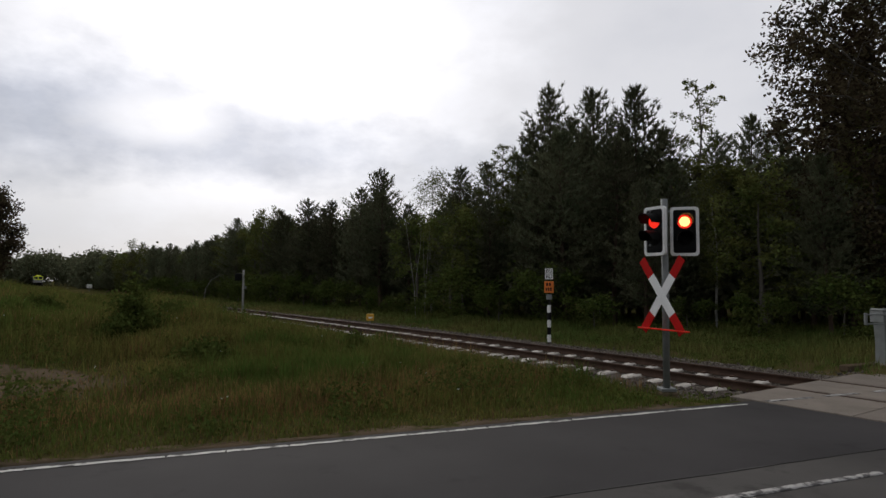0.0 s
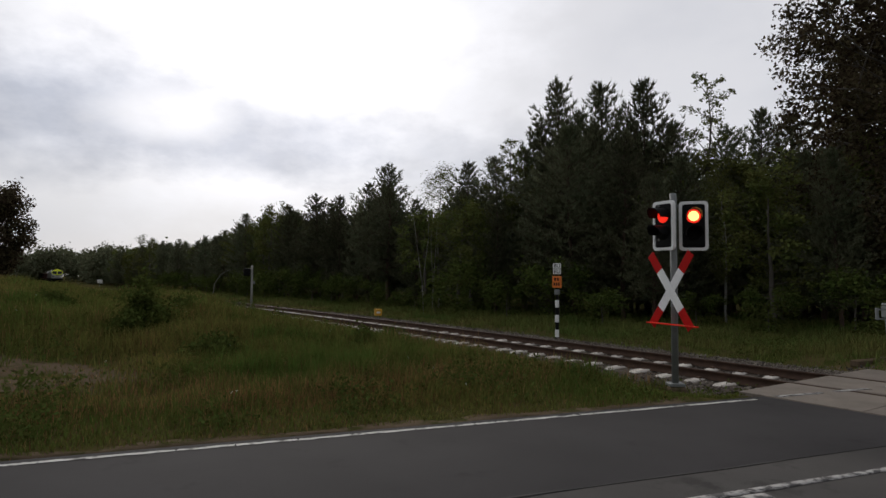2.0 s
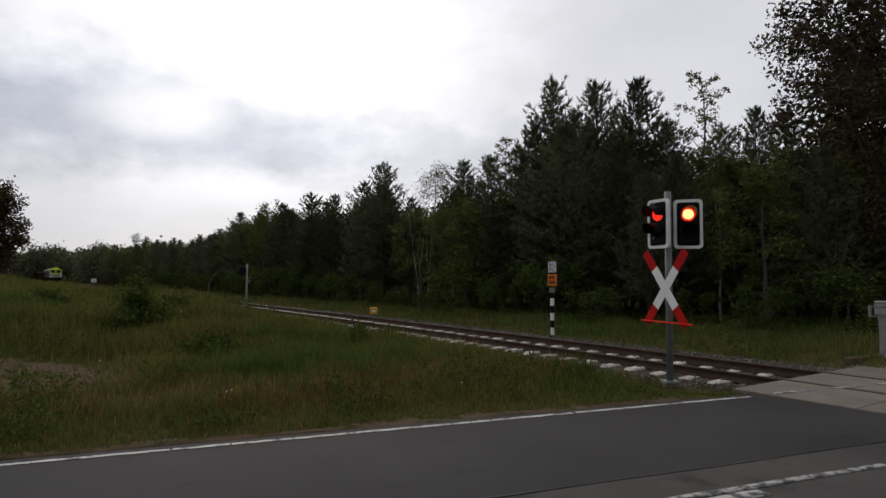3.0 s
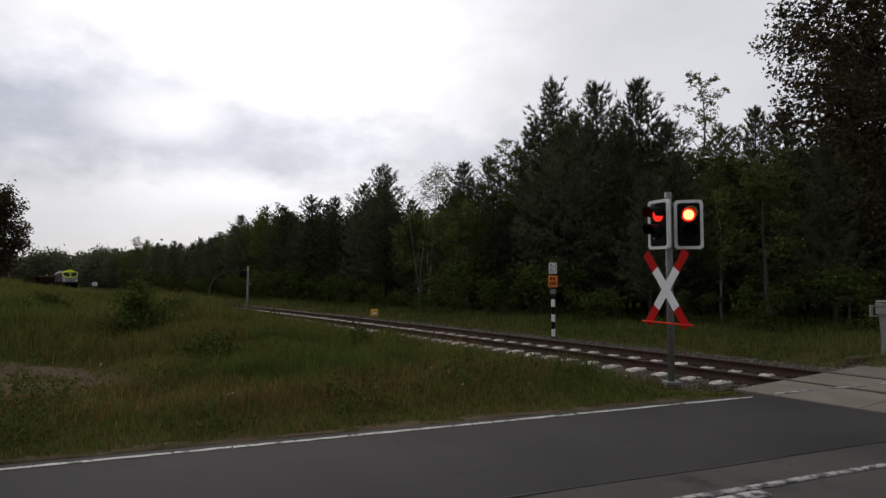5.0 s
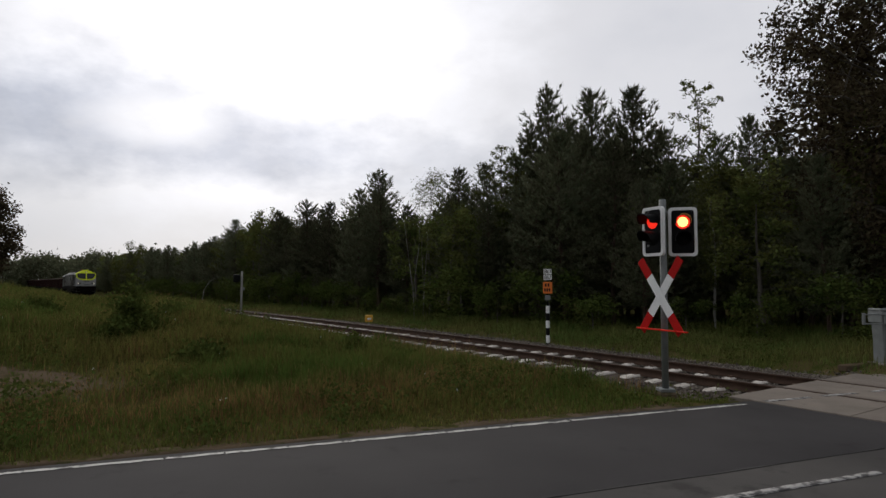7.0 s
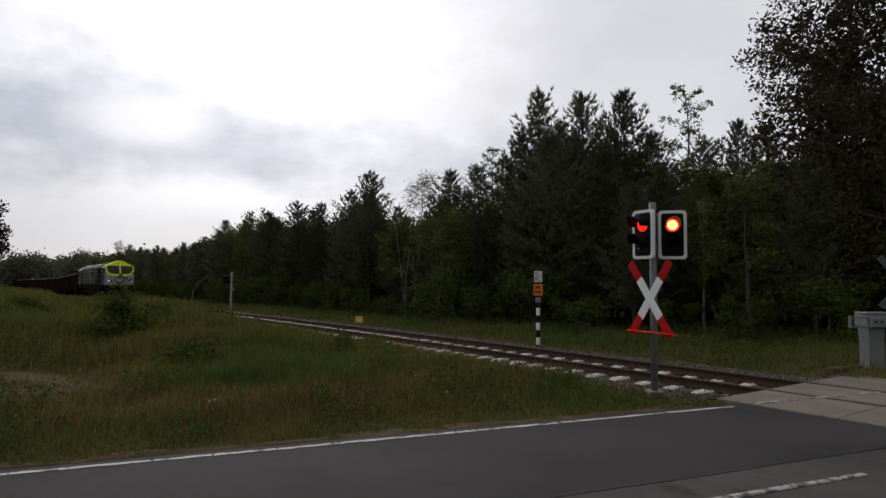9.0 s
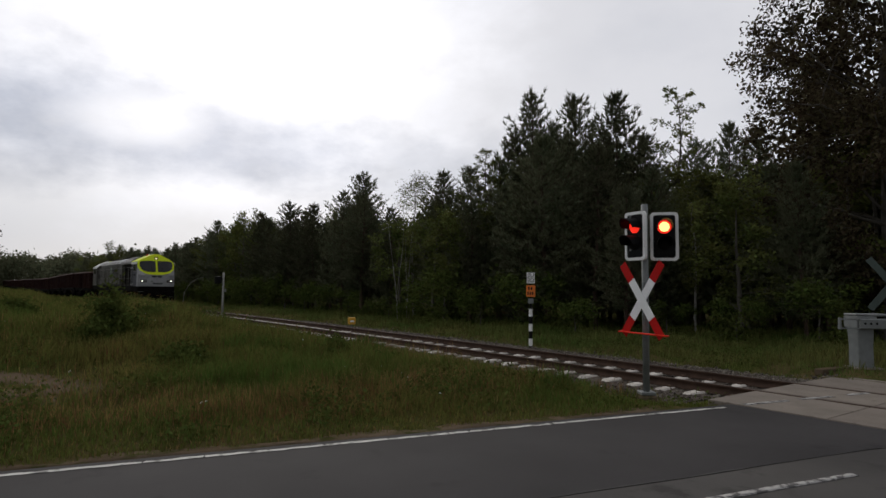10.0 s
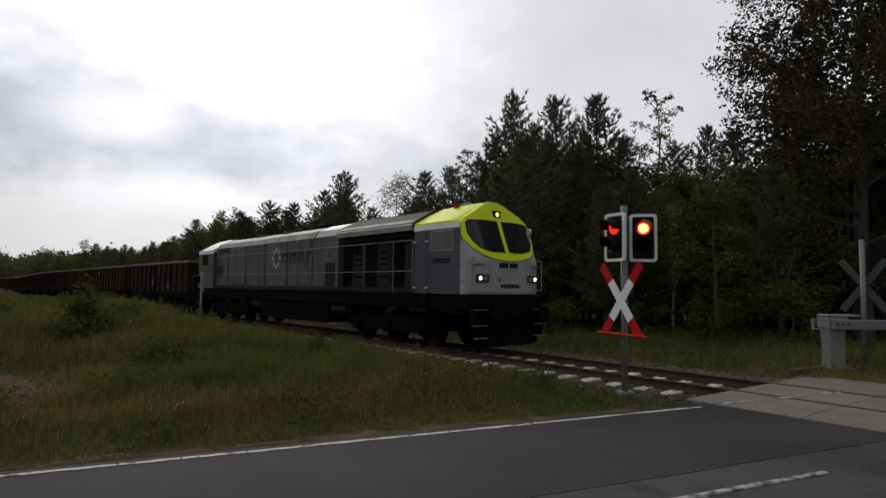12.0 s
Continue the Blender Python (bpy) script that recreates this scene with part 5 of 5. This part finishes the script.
# skyline trees of the wood: kind, bearing, distance, height
P, B, I, R_ = 0, 1, 2, 3
SKYLINE = [(P, 10.9, 36, 13.9), (P, 14.0, 35, 13.0), (P, 18.3, 37, 13.6), (P, 20.6, 39, 11.6), (R_, 23.1, 38, 13.9), (P, 27.2, 38, 11.4), (P, 8.9, 36, 11.4),
           (P, 12.4, 38, 12.2), (P, 16.2, 39, 11.6), (R_, 5.9, 34, 9.7), (P, 7.2, 35, 9.4), (P, 4.3, 36, 9.2), (P, 2.0, 36, 8.9), (B, 24.6, 34, 7.6), (B, 20.0, 33, 6.4), (B, 27.6, 35, 7.4), (B, 14.2, 32.5, 4.6), (B, 1.0, 33, 5.6), (I, -0.8, 38, 8.6), (P, -3.0, 40, 7.2), (P, -5.7, 42, 9.8),
           (P, -7.6, 44, 8.9), (P, -10.2, 48, 8.4), (P, -12.3, 51, 8.8), (P, -14.8, 57, 8.5), (B, -16.6, 61, 8.1), (P, -18.8, 67, 8.5), (P, -20.5, 74, 7.2),
           (P, -22.1, 81, 7.0), (P, -24.2, 97, 7.4), (P, -25.4, 108, 7.8), (B, -26.4, 112, 8.0), (P, -27.0, 126, 8.2), (P, -28.7, 154, 8.0), (P, 25.2, 41, 11.5), (B, 22.0, 36, 8.2), (P, 29.5, 42, 12.0)]
SKY_AZ = np.array([-40, -31, -28.7, -26, -22, -18.8, -14.8, -10, -5.7, -3, 2, 5, 8.9, 10.9, 18.3, 23, 27, 33, 45])
SKY_UP = np.array([0.035, 0.036, 0.040, 0.055, 0.062, 0.094, 0.115, 0.135, 0.165, 0.13, 0.155, 0.155, 0.20, 0.31, 0.30, 0.24, 0.22, 0.27, 0.33])


def plant_wood():
    rng = random.Random(77)
    def put(kind, az, dist, h, low=False):
        src = {P: LOW_PINES[rng.randrange(2)] if low or dist > 70 else PINES[rng.randrange(4)], B: BROAD[rng.randrange(3)], I: BIRCHES[0], R_: ROBINIA}[kind]
        base = {P: 12.0, B: 9.0, I: 9.0, R_: 12.0}[kind]
        ob = stand(src, az, dist, h, base, rng.uniform(0, 360), rng.uniform(0.95, 1.15) * (1.15 if h < 10 else 1.0))
        return tagged(ob, group="trees of the wood")
    for kind, az, dist, h in SKYLINE:
        put(kind, az, dist, h)
    # rows behind and between, along the line at growing distance from it
    s = -14.0
    while s < 175:
        gap = 2.3 if s < 70 else 3.8
        for row, (lo, hi) in enumerate(((8.5, 11), (12, 16), (17, 23))):
            if s > 40 and row == 2:
                continue
            off = rng.uniform(lo, hi) + max(0, 11 - s) * (0.75 if s > -2 else 0.5)
            x, y, _ = line_at(s + rng.uniform(-1.2, 1.2), off)
            d = math.hypot(x, y)
            az = math.degrees(math.atan2(x, y))
            if az > 39:
                continue
            top = EYE + float(np.interp(az, SKY_AZ, SKY_UP)) * d * (rng.uniform(0.72, 0.95) if az < 6 else rng.uniform(0.58, 0.84))
            kind = rng.choices((P, B, I), (0.76, 0.20, 0.04))[0]
            if kind == B:
                top = min(top, 8.5)
            if row == 0 and rng.random() < 0.22:
                kind, top = B, top * rng.uniform(0.5, 0.85)
            put(kind, az, d, max(2.5, min(top, 14)), row > 0)
        s += gap * rng.uniform(0.8, 1.2)
    # shrubs along the foot of the wood
    s = 5.0
    while s < 120:
        off = rng.uniform(5.8, 8.0) + max(0, 11 - s) * 0.75
        if s < 11:
            off = max(off, 10)
        x, y, _ = line_at(s, off)
        az, d = math.degrees(math.atan2(x, y)), math.hypot(x, y)
        if az < 40:
            tagged(stand(SHRUBS[rng.randrange(2)], az, d, rng.uniform(0.7, 1.7), 1.7, rng.uniform(0, 360), rng.uniform(1.0, 1.6)), group="shrubs of the wood")
        s += rng.uniform(1.5, 3.2) if s < 60 else rng.uniform(3, 5)


plant_wood()
tagged(stand(OAK, 38.6, 28, 18.5, 17.5, 40), "large dark oak with a dense uneven crown")
stand(FAROAK, -37.3, 95, 10.5, 11.0, 10)
stand(FAROAK, -41.0, 88, 12.0, 11.0, 120)
stand(BACK_OAK, 45.0, 31, 16.0, 11.0, 200)
stand(BACK_OAK, 41.2, 35, 15.5, 11.0, 70)
for az, d, h in ((31, 37, 7.0), (33.5, 34, 6.5), (36, 38, 8.0), (38.5, 36, 9.0), (30, 45, 10), (34, 44, 11), (40, 42, 12)):
    tagged(stand(PINES[int(h) % 4], az, d, h, 12.0, az * 50, 1.3), group="trees of the wood")
# meadow bushes
def make_bush(az, d, h, w, seed):
    """A dense low bush: thin stems under a dome of small leaves."""
    rng = np.random.default_rng(seed)
    x, y = d * math.sin(radians(az)), d * math.cos(radians(az))
    bush = empty("bush", pose(x, y, float(land(x, y)) - 0.03))
    n = int(380 * w)
    p = rng.normal(0, 1, (n, 3))
    p /= np.linalg.norm(p, axis=1)[:, None]
    p *= rng.uniform(0.35, 1.0, (n, 1)) ** 0.5
    p[:, 2] = np.abs(p[:, 2])
    lump = 0.8 + 0.3 * np.sin(p[:, 0] * 5 + seed) * np.sin(p[:, 1] * 4 + 1)
    c = p * np.array([w, w, h]) * lump[:, None]
    c[:, :2] *= (1.0 - 0.45 * np.clip(c[:, 2:] / h, 0, 1)) * rng.uniform(0.8, 1.25, (n, 1))
    c[:, 2] *= rng.uniform(0.75, 1.15, n)
    limbs = [(np.zeros(3), c[k] * 0.9, 0.012, 0.004) for k in range(0, n, 12)]
    limbs_mesh("stems", limbs, M_BARK, bush, 4)
    V3 = leaf_cloud(c, 0.11, 0.052, 12, rng)
    raw("foliage", V3, np.arange(len(V3)).reshape(-1, 4), M_SHRUB, bush)
    tagged(bush, "low dense green bush standing in the tall meadow grass", "bush", group="meadow bushes")


for az, d, h, w, seed in ((-26.9, 16.5, 1.45, 0.62, 1), (-28.0, 15.8, 0.6, 0.4, 6), (-25.7, 17.2, 0.8, 0.5, 7), (-21.0, 13.5, 0.5, 0.75, 2), (-8.0, 14.5, 0.55, 0.4, 3), (-23.8, 19.5, 0.6, 0.7, 4), (-33.5, 24, 0.6, 0.8, 5)):
    make_bush(az, d, h, w, seed)
for src in (*LOW_PINES, *PINES, *BROAD, *BIRCHES, ROBINIA, OAK, BACK_OAK, FAROAK, *SHRUBS):
    for o in (*src.children_recursive, src):
        bpy.data.objects.remove(o)


def make_far_woods():
    """Leafy mass of the distant wood that closes the view along the line."""
    rng = np.random.default_rng(9)
    cs = []
    for az0, az1, d0, d1, h, n in ((-46, -27, 255, 300, 12.0, 1300), (-31, -25, 180, 230, 9.0, 400), (-60, -40, 150, 260, 11, 500)):
        az = np.radians(rng.uniform(az0, az1, n))
        d = rng.uniform(d0, d1, n)
        crest = h * (0.82 + 0.10 * np.sin(az * 95) + 0.08 * np.sin(az * 230 + 1))
        z = crest * rng.uniform(0, 1, n) ** 0.55
        cs.append(np.stack([d * np.sin(az), d * np.cos(az), z], 1))
    V3 = leaf_cloud(np.concatenate(cs), 1.25, 0.5, 40, rng)
    ob = raw("far_woods", V3, np.arange(len(V3)).reshape(-1, 4), M_NEEDLE)
    tagged(ob, "distant dark green wood closing the view along the line", "woods", kind="stuff")


def make_wood_interior():
    """Leaves of the undergrowth and lower crowns deep in the wood, which close it against the sky."""
    rng = np.random.default_rng(14)
    n = 5200
    s = rng.uniform(-26, 175, n)
    off = rng.uniform(15, 40, n) + np.maximum(0, 11 - s) * 0.55
    x, y, _ = line_at(s, off)
    d, az = np.hypot(x, y), np.degrees(np.arctan2(x, y))
    top = np.interp(az, SKY_AZ, SKY_UP) * d * 0.66 + EYE
    ok = (az < 50) & (x * V[0] + y * V[1] > 12)
    c = np.stack([x, y, top * rng.uniform(0, 1, n) ** 0.8], 1)[ok]
    V3 = leaf_cloud(c, 0.75, 0.25, 21, rng)
    ob = raw("wood_interior", V3, np.arange(len(V3)).reshape(-1, 4), M_NEEDLE)
    tagged(ob, "dark undergrowth and lower crowns deep in the wood", "undergrowth", kind="stuff")


make_wood_interior()


def make_bent_birch():
    x, y = on_bearing(-21.3, 5.2)
    z = float(land(x, y))
    pts = [(0, 0, -0.1), (0.15, 0, 1.2), (0.7, 0, 2.1), (1.5, 0, 2.6), (2.3, 0, 2.75)]
    bm = bmesh.new()
    for k, (a, b) in enumerate(zip(pts[:-1], pts[1:])):
        rod(a, b, 0.05 - 0.009 * k, 0.041 - 0.009 * k, 8, bm)
    ob = link("bent_birch_stem", bm, M_BIRCH, True)
    ob.matrix_world = pose(x, y, z, 0, 0, 0)
    tagged(ob, "thin bare birch stem bent into an arch", "tree stem")


def bare_stem(az, d, h, lean):
    x, y = d * math.sin(radians(az)), d * math.cos(radians(az))
    bm = rod((0, 0, 0), (lean * 0.15, 0, h * 0.3), 0.028, 0.024, 6)
    rod((lean * 0.15, 0, h * 0.3), (lean * 0.5, 0.05, h * 0.58), 0.024, 0.018, 6, bm)
    rod((lean * 0.5, 0.05, h * 0.58), (lean, 0, h), 0.018, 0.007, 6, bm)
    rod((lean * 0.15, 0, h * 0.3), (-lean * 0.35, 0.1, h * 0.75), 0.016, 0.010, 5, bm)
    rod((-lean * 0.35, 0.1, h * 0.75), (-lean * 0.4, 0.1, h * 0.97), 0.010, 0.005, 5, bm)
    ob = link("dead_stem", bm, M_BIRCH, True)
    ob.matrix_world = pose(x, y, float(land(x, y)) - 0.1)
    tagged(ob, "pale dead birch stem at the edge of the wood", "tree stem")


make_far_woods()
make_bent_birch()
bare_stem(-2.3, 33, 5.4, -0.6)
bare_stem(-1.5, 33.5, 5.0, 0.25)
bare_stem(14.8, 31.5, 4.8, -0.4)
bare_stem(19.5, 33, 4.2, -0.6)


def patchy(x, y, size, seed):
    """Smooth random patches between 0 and 1, of about that many metres."""
    g = np.random.default_rng(seed).random((97, 97))
    u, v = np.asarray(x) / size + 480.3, np.asarray(y) / size + 480.7
    i, j = np.floor(u).astype(int), np.floor(v).astype(int)
    a, b = smooth01(u - i), smooth01(v - j)
    i, j, i1, j1 = i % 97, j % 97, (i + 1) % 97, (j + 1) % 97
    return (g[i, j] * (1 - a) + g[i1, j] * a) * (1 - b) + (g[i, j1] * (1 - a) + g[i1, j1] * a) * b


def grass_field(name, n, az0, az1, r0, r1, seed, material, hgt, wid, label, want, bend=0.35, power=1.35):
    """Blades over a sector of the meadow, wider and thinner-sown with distance."""
    rng = np.random.default_rng(seed)
    az = np.radians(rng.uniform(az0, az1, n))
    r = r0 * (r1 / r0) ** (rng.random(n) ** (1 / power))
    x, y = r * np.sin(az), r * np.cos(az)
    s, off = rail_coords(x, y)
    keep = want(x, y, s, off, rng)
    x, y, s, off, r = x[keep], y[keep], s[keep], off[keep], r[keep]
    z = land(x, y, s, off)
    bed = rail_z(s) + bed_top(off)
    z = np.where((np.abs(off) < 3.05) & (s > 1.5), np.maximum(z, bed), z)
    m = len(x)
    v = x * V[0] + y * V[1]
    clump = 0.55 * patchy(x, y, 1.7, 3) + 0.45 * patchy(x, y, 0.6, 4)
    h = hgt * rng.uniform(0.55, 1.25, m) * (0.35 + 1.15 * clump) * (0.22 + 0.78 * smooth01((v - 7.3) / 2.4))
    bare = np.exp(-((x + 7.6) / 3.0) ** 2 - ((y - 10.2) / 2.4) ** 2) * (v > 7)
    h *= (1 - 0.75 * bare) * (1 - 0.35 * np.clip(dry_band(x, y), 0, 1))
    h *= 1 + 0.3 * smooth01((v - 12) / 4) * (0.4 + 0.6 * np.sin(x * 2.3 + y) ** 2)
    h *= 0.36 + 0.64 * smooth01((np.abs(off) - 1.9) / 3.0)
    w = wid * (0.6 + r / 14.0) * rng.uniform(0.7, 1.3, m)
    a = rng.uniform(0, 6.283, m)
    dx, dy = np.cos(a), np.sin(a)
    b = rng.normal(0, bend, m) * h
    b2 = a + rng.uniform(-0.8, 0.8, m) + 1.57
    bx, by = np.cos(b2) * b, np.sin(b2) * b
    p = np.empty((m, 5, 3))
    for k, (f, ww, zz) in enumerate(((0.0, -0.5, 0.0), (0.0, 0.5, 0.0), (0.35, 0.42, 0.6), (0.35, -0.42, 0.6), (1.0, 0.0, 1.0))):
        p[:, k, 0] = x + dx * w * ww + bx * f
        p[:, k, 1] = y + dy * w * ww + by * f
        p[:, k, 2] = z + h * zz - 0.02
    i = np.arange(m)[:, None] * 5
    f = np.concatenate([i + np.array([[0, 1, 2]]), i + np.array([[0, 2, 3]]), i + np.array([[3, 2, 4]])], 0)
    ob = raw(name, p.reshape(-1, 3), f, material)
    tagged(ob, label, "grass", kind="stuff")


def in_meadow(x, y, s, off, rng):
    v = x * V[0] + y * V[1]
    bare = np.exp(-((x + 7.6) / 3.0) ** 2 - ((y - 10.2) / 2.4) ** 2)
    return (v > 7.2 + rng.exponential(0.14, len(x))) & (off < -1.60 - 0.35 * rng.random(len(x))) & (rng.random(len(x)) > 0.92 * bare) & ~((np.abs(x - 3.97) < 0.12) & (np.abs(y - 10.65) < 0.12))


def in_verge(x, y, s, off, rng):
    return (off > 1.75 + 0.9 * rng.random(len(x)) + 0.5 * patchy(x, y, 1.1, 12)) & (off < 15 + np.maximum(0, 14 - s)) & ((s > 0.8) | (off > 3.4)) & ~((np.abs(x - 10.35) < 0.4) & (np.abs(y - 14) < 0.4))


def dry_band(x, y):
    """How dry the meadow is: a parched band between the road and the taller grass, and a worn patch."""
    v = x * V[0] + y * V[1]
    wob_v = 0.5 * np.sin(x * 0.7) + 0.35 * np.sin(x * 1.9 + 2)
    return np.exp(-((v - 9.7 - wob_v - 0.22 * np.maximum(0, -4 - x)) / (1.3 + 0.12 * np.maximum(0, -3 - x))) ** 2) * smooth01((3.6 - x) / 3.5) + 0.45 * np.exp(-((x + 12) / 5) ** 2 - ((y - 19) / 4) ** 2)


def some_dry(x, y, s, off, rng):
    patch = 0.5 + 0.5 * np.sin(x * 1.7 + 1.0) * np.sin(y * 1.9 + x * 0.6)
    return in_meadow(x, y, s, off, rng) & (rng.random(len(x)) < 0.07 + 0.8 * dry_band(x, y) * (0.4 + 0.6 * patch))


def green_only(x, y, s, off, rng):
    return in_meadow(x, y, s, off, rng) & (rng.random(len(x)) > 0.5 * dry_band(x, y))


def flower_spots(x, y, s, off, rng):
    return in_meadow(x, y, s, off, rng) & (np.sin(x * 1.3) * np.sin(y * 1.1) > -0.2)


grass_field("meadow_grass", 330000, -40, 26, 6.3, 75, 31, M_GRASS, 0.38, 0.010, "tall uneven green meadow grass beside the road", green_only, 0.55)
grass_field("dry_grass", 330000, -40, 20, 6.3, 60, 32, M_STRAW, 0.36, 0.007, "dry straw-coloured grass stalks in the meadow", some_dry, 0.4)
grass_field("verge_grass", 170000, -30, 42, 11, 110, 33, M_VERGE, 0.28, 0.010, "green grass strip between the track and the wood", in_verge, 0.5)


def make_tussocks():
    """Dense dark tufts of tall grass that stand out of the meadow and the bank."""
    rng = np.random.default_rng(61)
    n = 1500
    az, r = np.radians(rng.uniform(-36, 24, n)), 9.5 * (34 / 9.5) ** rng.random(n)
    x, y = r * np.sin(az), r * np.cos(az)
    s, off = rail_coords(x, y)
    v = x * V[0] + y * V[1]
    k = in_meadow(x, y, s, off, rng) & (v > 9.2) & (off < -2.4) & (patchy(x, y, 2.6, 8) + rng.normal(0, 0.08, n) > 0.56) & (dry_band(x, y) < 0.5)
    x, y, s, off, r = x[k], y[k], s[k], off[k], r[k]
    z = land(x, y, s, off)
    m, per = len(x), 46
    a = rng.uniform(0, 6.283, (m, per))
    q = np.abs(rng.normal(0, 0.15, (m, per)))
    bx, by = x[:, None] + q * np.cos(a), y[:, None] + q * np.sin(a)
    h = rng.uniform(0.30, 0.58, (m, 1)) * rng.uniform(0.6, 1.1, (m, per))
    tip = h * rng.uniform(0.15, 0.6, (m, per))
    w = 0.010 * (0.6 + r[:, None] / 14.0)
    sx, sy = -np.sin(a) * w, np.cos(a) * w
    p = np.empty((m, per, 5, 3))
    for j, (f, ww, zz) in enumerate(((0.0, -0.5, 0.0), (0.0, 0.5, 0.0), (0.3, 0.42, 0.65), (0.3, -0.42, 0.65), (1.0, 0.0, 1.0))):
        p[:, :, j, 0] = bx + sx * ww + np.cos(a) * tip * f
        p[:, :, j, 1] = by + sy * ww + np.sin(a) * tip * f
        p[:, :, j, 2] = z[:, None] + h * zz - 0.02
    i = np.arange(m * per)[:, None] * 5
    f = np.concatenate([i + np.array([[0, 1, 2]]), i + np.array([[0, 2, 3]]), i + np.array([[3, 2, 4]])], 0)
    ob = raw("grass_tussocks", p.reshape(-1, 3), f, M_TUSSOCK)
    tagged(ob, "dense dark green grass tufts standing in the meadow", "grass", kind="stuff")


make_tussocks()


def make_umbels():
    """Small pale flower heads on thin stalks in the meadow."""
    rng = np.random.default_rng(40)
    n = 160
    az, r = np.radians(rng.uniform(-38, 22, n)), rng.uniform(7, 26, n)
    x, y = r * np.sin(az), r * np.cos(az)
    s, off = rail_coords(x, y)
    k = flower_spots(x, y, s, off, rng) & (rng.random(n) < 0.45)
    x, y, s, off = x[k], y[k], s[k], off[k]
    z = land(x, y, s, off) + rng.uniform(0.25, 0.6, len(x))
    V3 = leaf_cloud(np.stack([x, y, z], 1), 0.008, 0.008, 6, rng)
    ob = raw("meadow_flowers", V3, np.arange(len(V3)).reshape(-1, 4), M_WHITE)
    tagged(ob, "tiny pale flower heads scattered through the meadow", "flowers", kind="stuff")


make_umbels()


def make_weeds():
    """Broad-leaved weeds and low tufts that mottle the meadow and the verge."""
    rng = np.random.default_rng(41)
    n = 9000
    az, r = np.radians(rng.uniform(-39, 30, n)), 7.0 * (45 / 7.0) ** rng.random(n)
    x, y = r * np.sin(az), r * np.cos(az)
    s, off = rail_coords(x, y)
    mottle = np.sin(x * 0.8 + np.sin(y * 0.9)) * np.sin(y * 0.7 - 0.4 * x) + 0.4 * np.sin(x * 2.7 + y * 1.3)
    v = x * V[0] + y * V[1]
    k = (in_meadow(x, y, s, off, rng) | in_verge(x, y, s, off, rng)) & (mottle + rng.normal(0, 0.3, n) > 0.25) & (v > 7.6)
    x, y, s, off, r, v = x[k], y[k], s[k], off[k], r[k], v[k]
    z = land(x, y, s, off) + rng.uniform(0.03, 0.34, len(x)) * smooth01((v - 7.2) / 2.0) * (0.3 + 0.7 * smooth01((np.abs(off) - 2.2) / 3))
    V3 = leaf_cloud(np.stack([x, y, z], 1), 0.085, 0.034, 13, rng, 0.0)
    ob = raw("meadow_weeds", V3, np.arange(len(V3)).reshape(-1, 4), M_SHRUB)
    tagged(ob, "low broad-leaved weeds mixed into the meadow grass", "weeds", kind="stuff")


def make_bare_patch():
    """Worn sandy ground where vehicles pull off beside the road."""
    rng = np.random.default_rng(42)
    rings = []
    for k, f in enumerate((0.0, 0.35, 0.7, 1.0)):
        ring = []
        for j in range(40):
            a = j * 2 * math.pi / 40
            q = f * (1 + 0.22 * math.sin(3 * a + 1) + 0.12 * math.sin(7 * a) + rng.uniform(-0.05, 0.05))
            x, y = -7.7 + 3.5 * q * math.cos(a), 10.1 + 1.9 * q * math.sin(a) + 0.3 * q * math.cos(a)
            ring.append((x, y, float(land(x, y)) + 0.012 - 0.03 * (f == 1.0)))
        rings.append(ring)
    ob = link("bare_ground", loft(rings, close=False), M_DIRT, True)
    tagged(ob, "worn bare sandy patch in the meadow", "bare ground", kind="structure")


def make_crest_weeds():
    """Tall leafy weeds with pale heads along the crest of the bank beside the line."""
    rng = np.random.default_rng(47)
    n = 420
    s = 9 + 44 * rng.random(n)
    off = -3.0 - 4.5 * rng.random(n) ** 1.5
    x, y, _ = line_at(s, off)
    k = patchy(x, y, 2.2, 15) + rng.normal(0, 0.1, n) > 0.45
    x, y, s, off = x[k], y[k], s[k], off[k]
    z = land(x, y, s, off)
    h = rng.uniform(0.35, 0.75, len(x)) * (0.5 + 0.5 * smooth01((s - 12) / 10))
    leaves = [np.stack([x, y, z + h * f], 1) for f in (0.35, 0.55, 0.72, 0.86)]
    V3 = leaf_cloud(np.concatenate(leaves), 0.075, 0.045, 7, rng, 0.1)
    ob = raw("crest_weeds", V3, np.arange(len(V3)).reshape(-1, 4), M_SHRUB)
    tagged(ob, "tall leafy weeds on the crest of the grassy bank", "weeds", kind="stuff")
    j = rng.random(len(x)) < 0.4
    V3 = leaf_cloud(np.stack([x, y, z + h], 1)[j], 0.05, 0.022, 14, rng, 0.0)
    ob = raw("weed_heads", V3, np.arange(len(V3)).reshape(-1, 4), M_STRAW)
    tagged(ob, "pale dry flower heads on tall weeds", "weeds", kind="stuff")


make_weeds()
make_crest_weeds()
make_bare_patch()


def near_line(x, y, s, off, rng):
    return (off > -4.6) & (off < -1.5) & (s > 3.5) & (s < 21) & (np.sin(s * 2.1) + 0.6 * np.sin(s * 5.3 + off) > 0.35)


grass_field("tall_stalks", 26000, -14, 26, 9.5, 32, 51, M_STRAW, 0.68, 0.005, "tall dry stalks standing beside the track", near_line, 0.22)
motions()
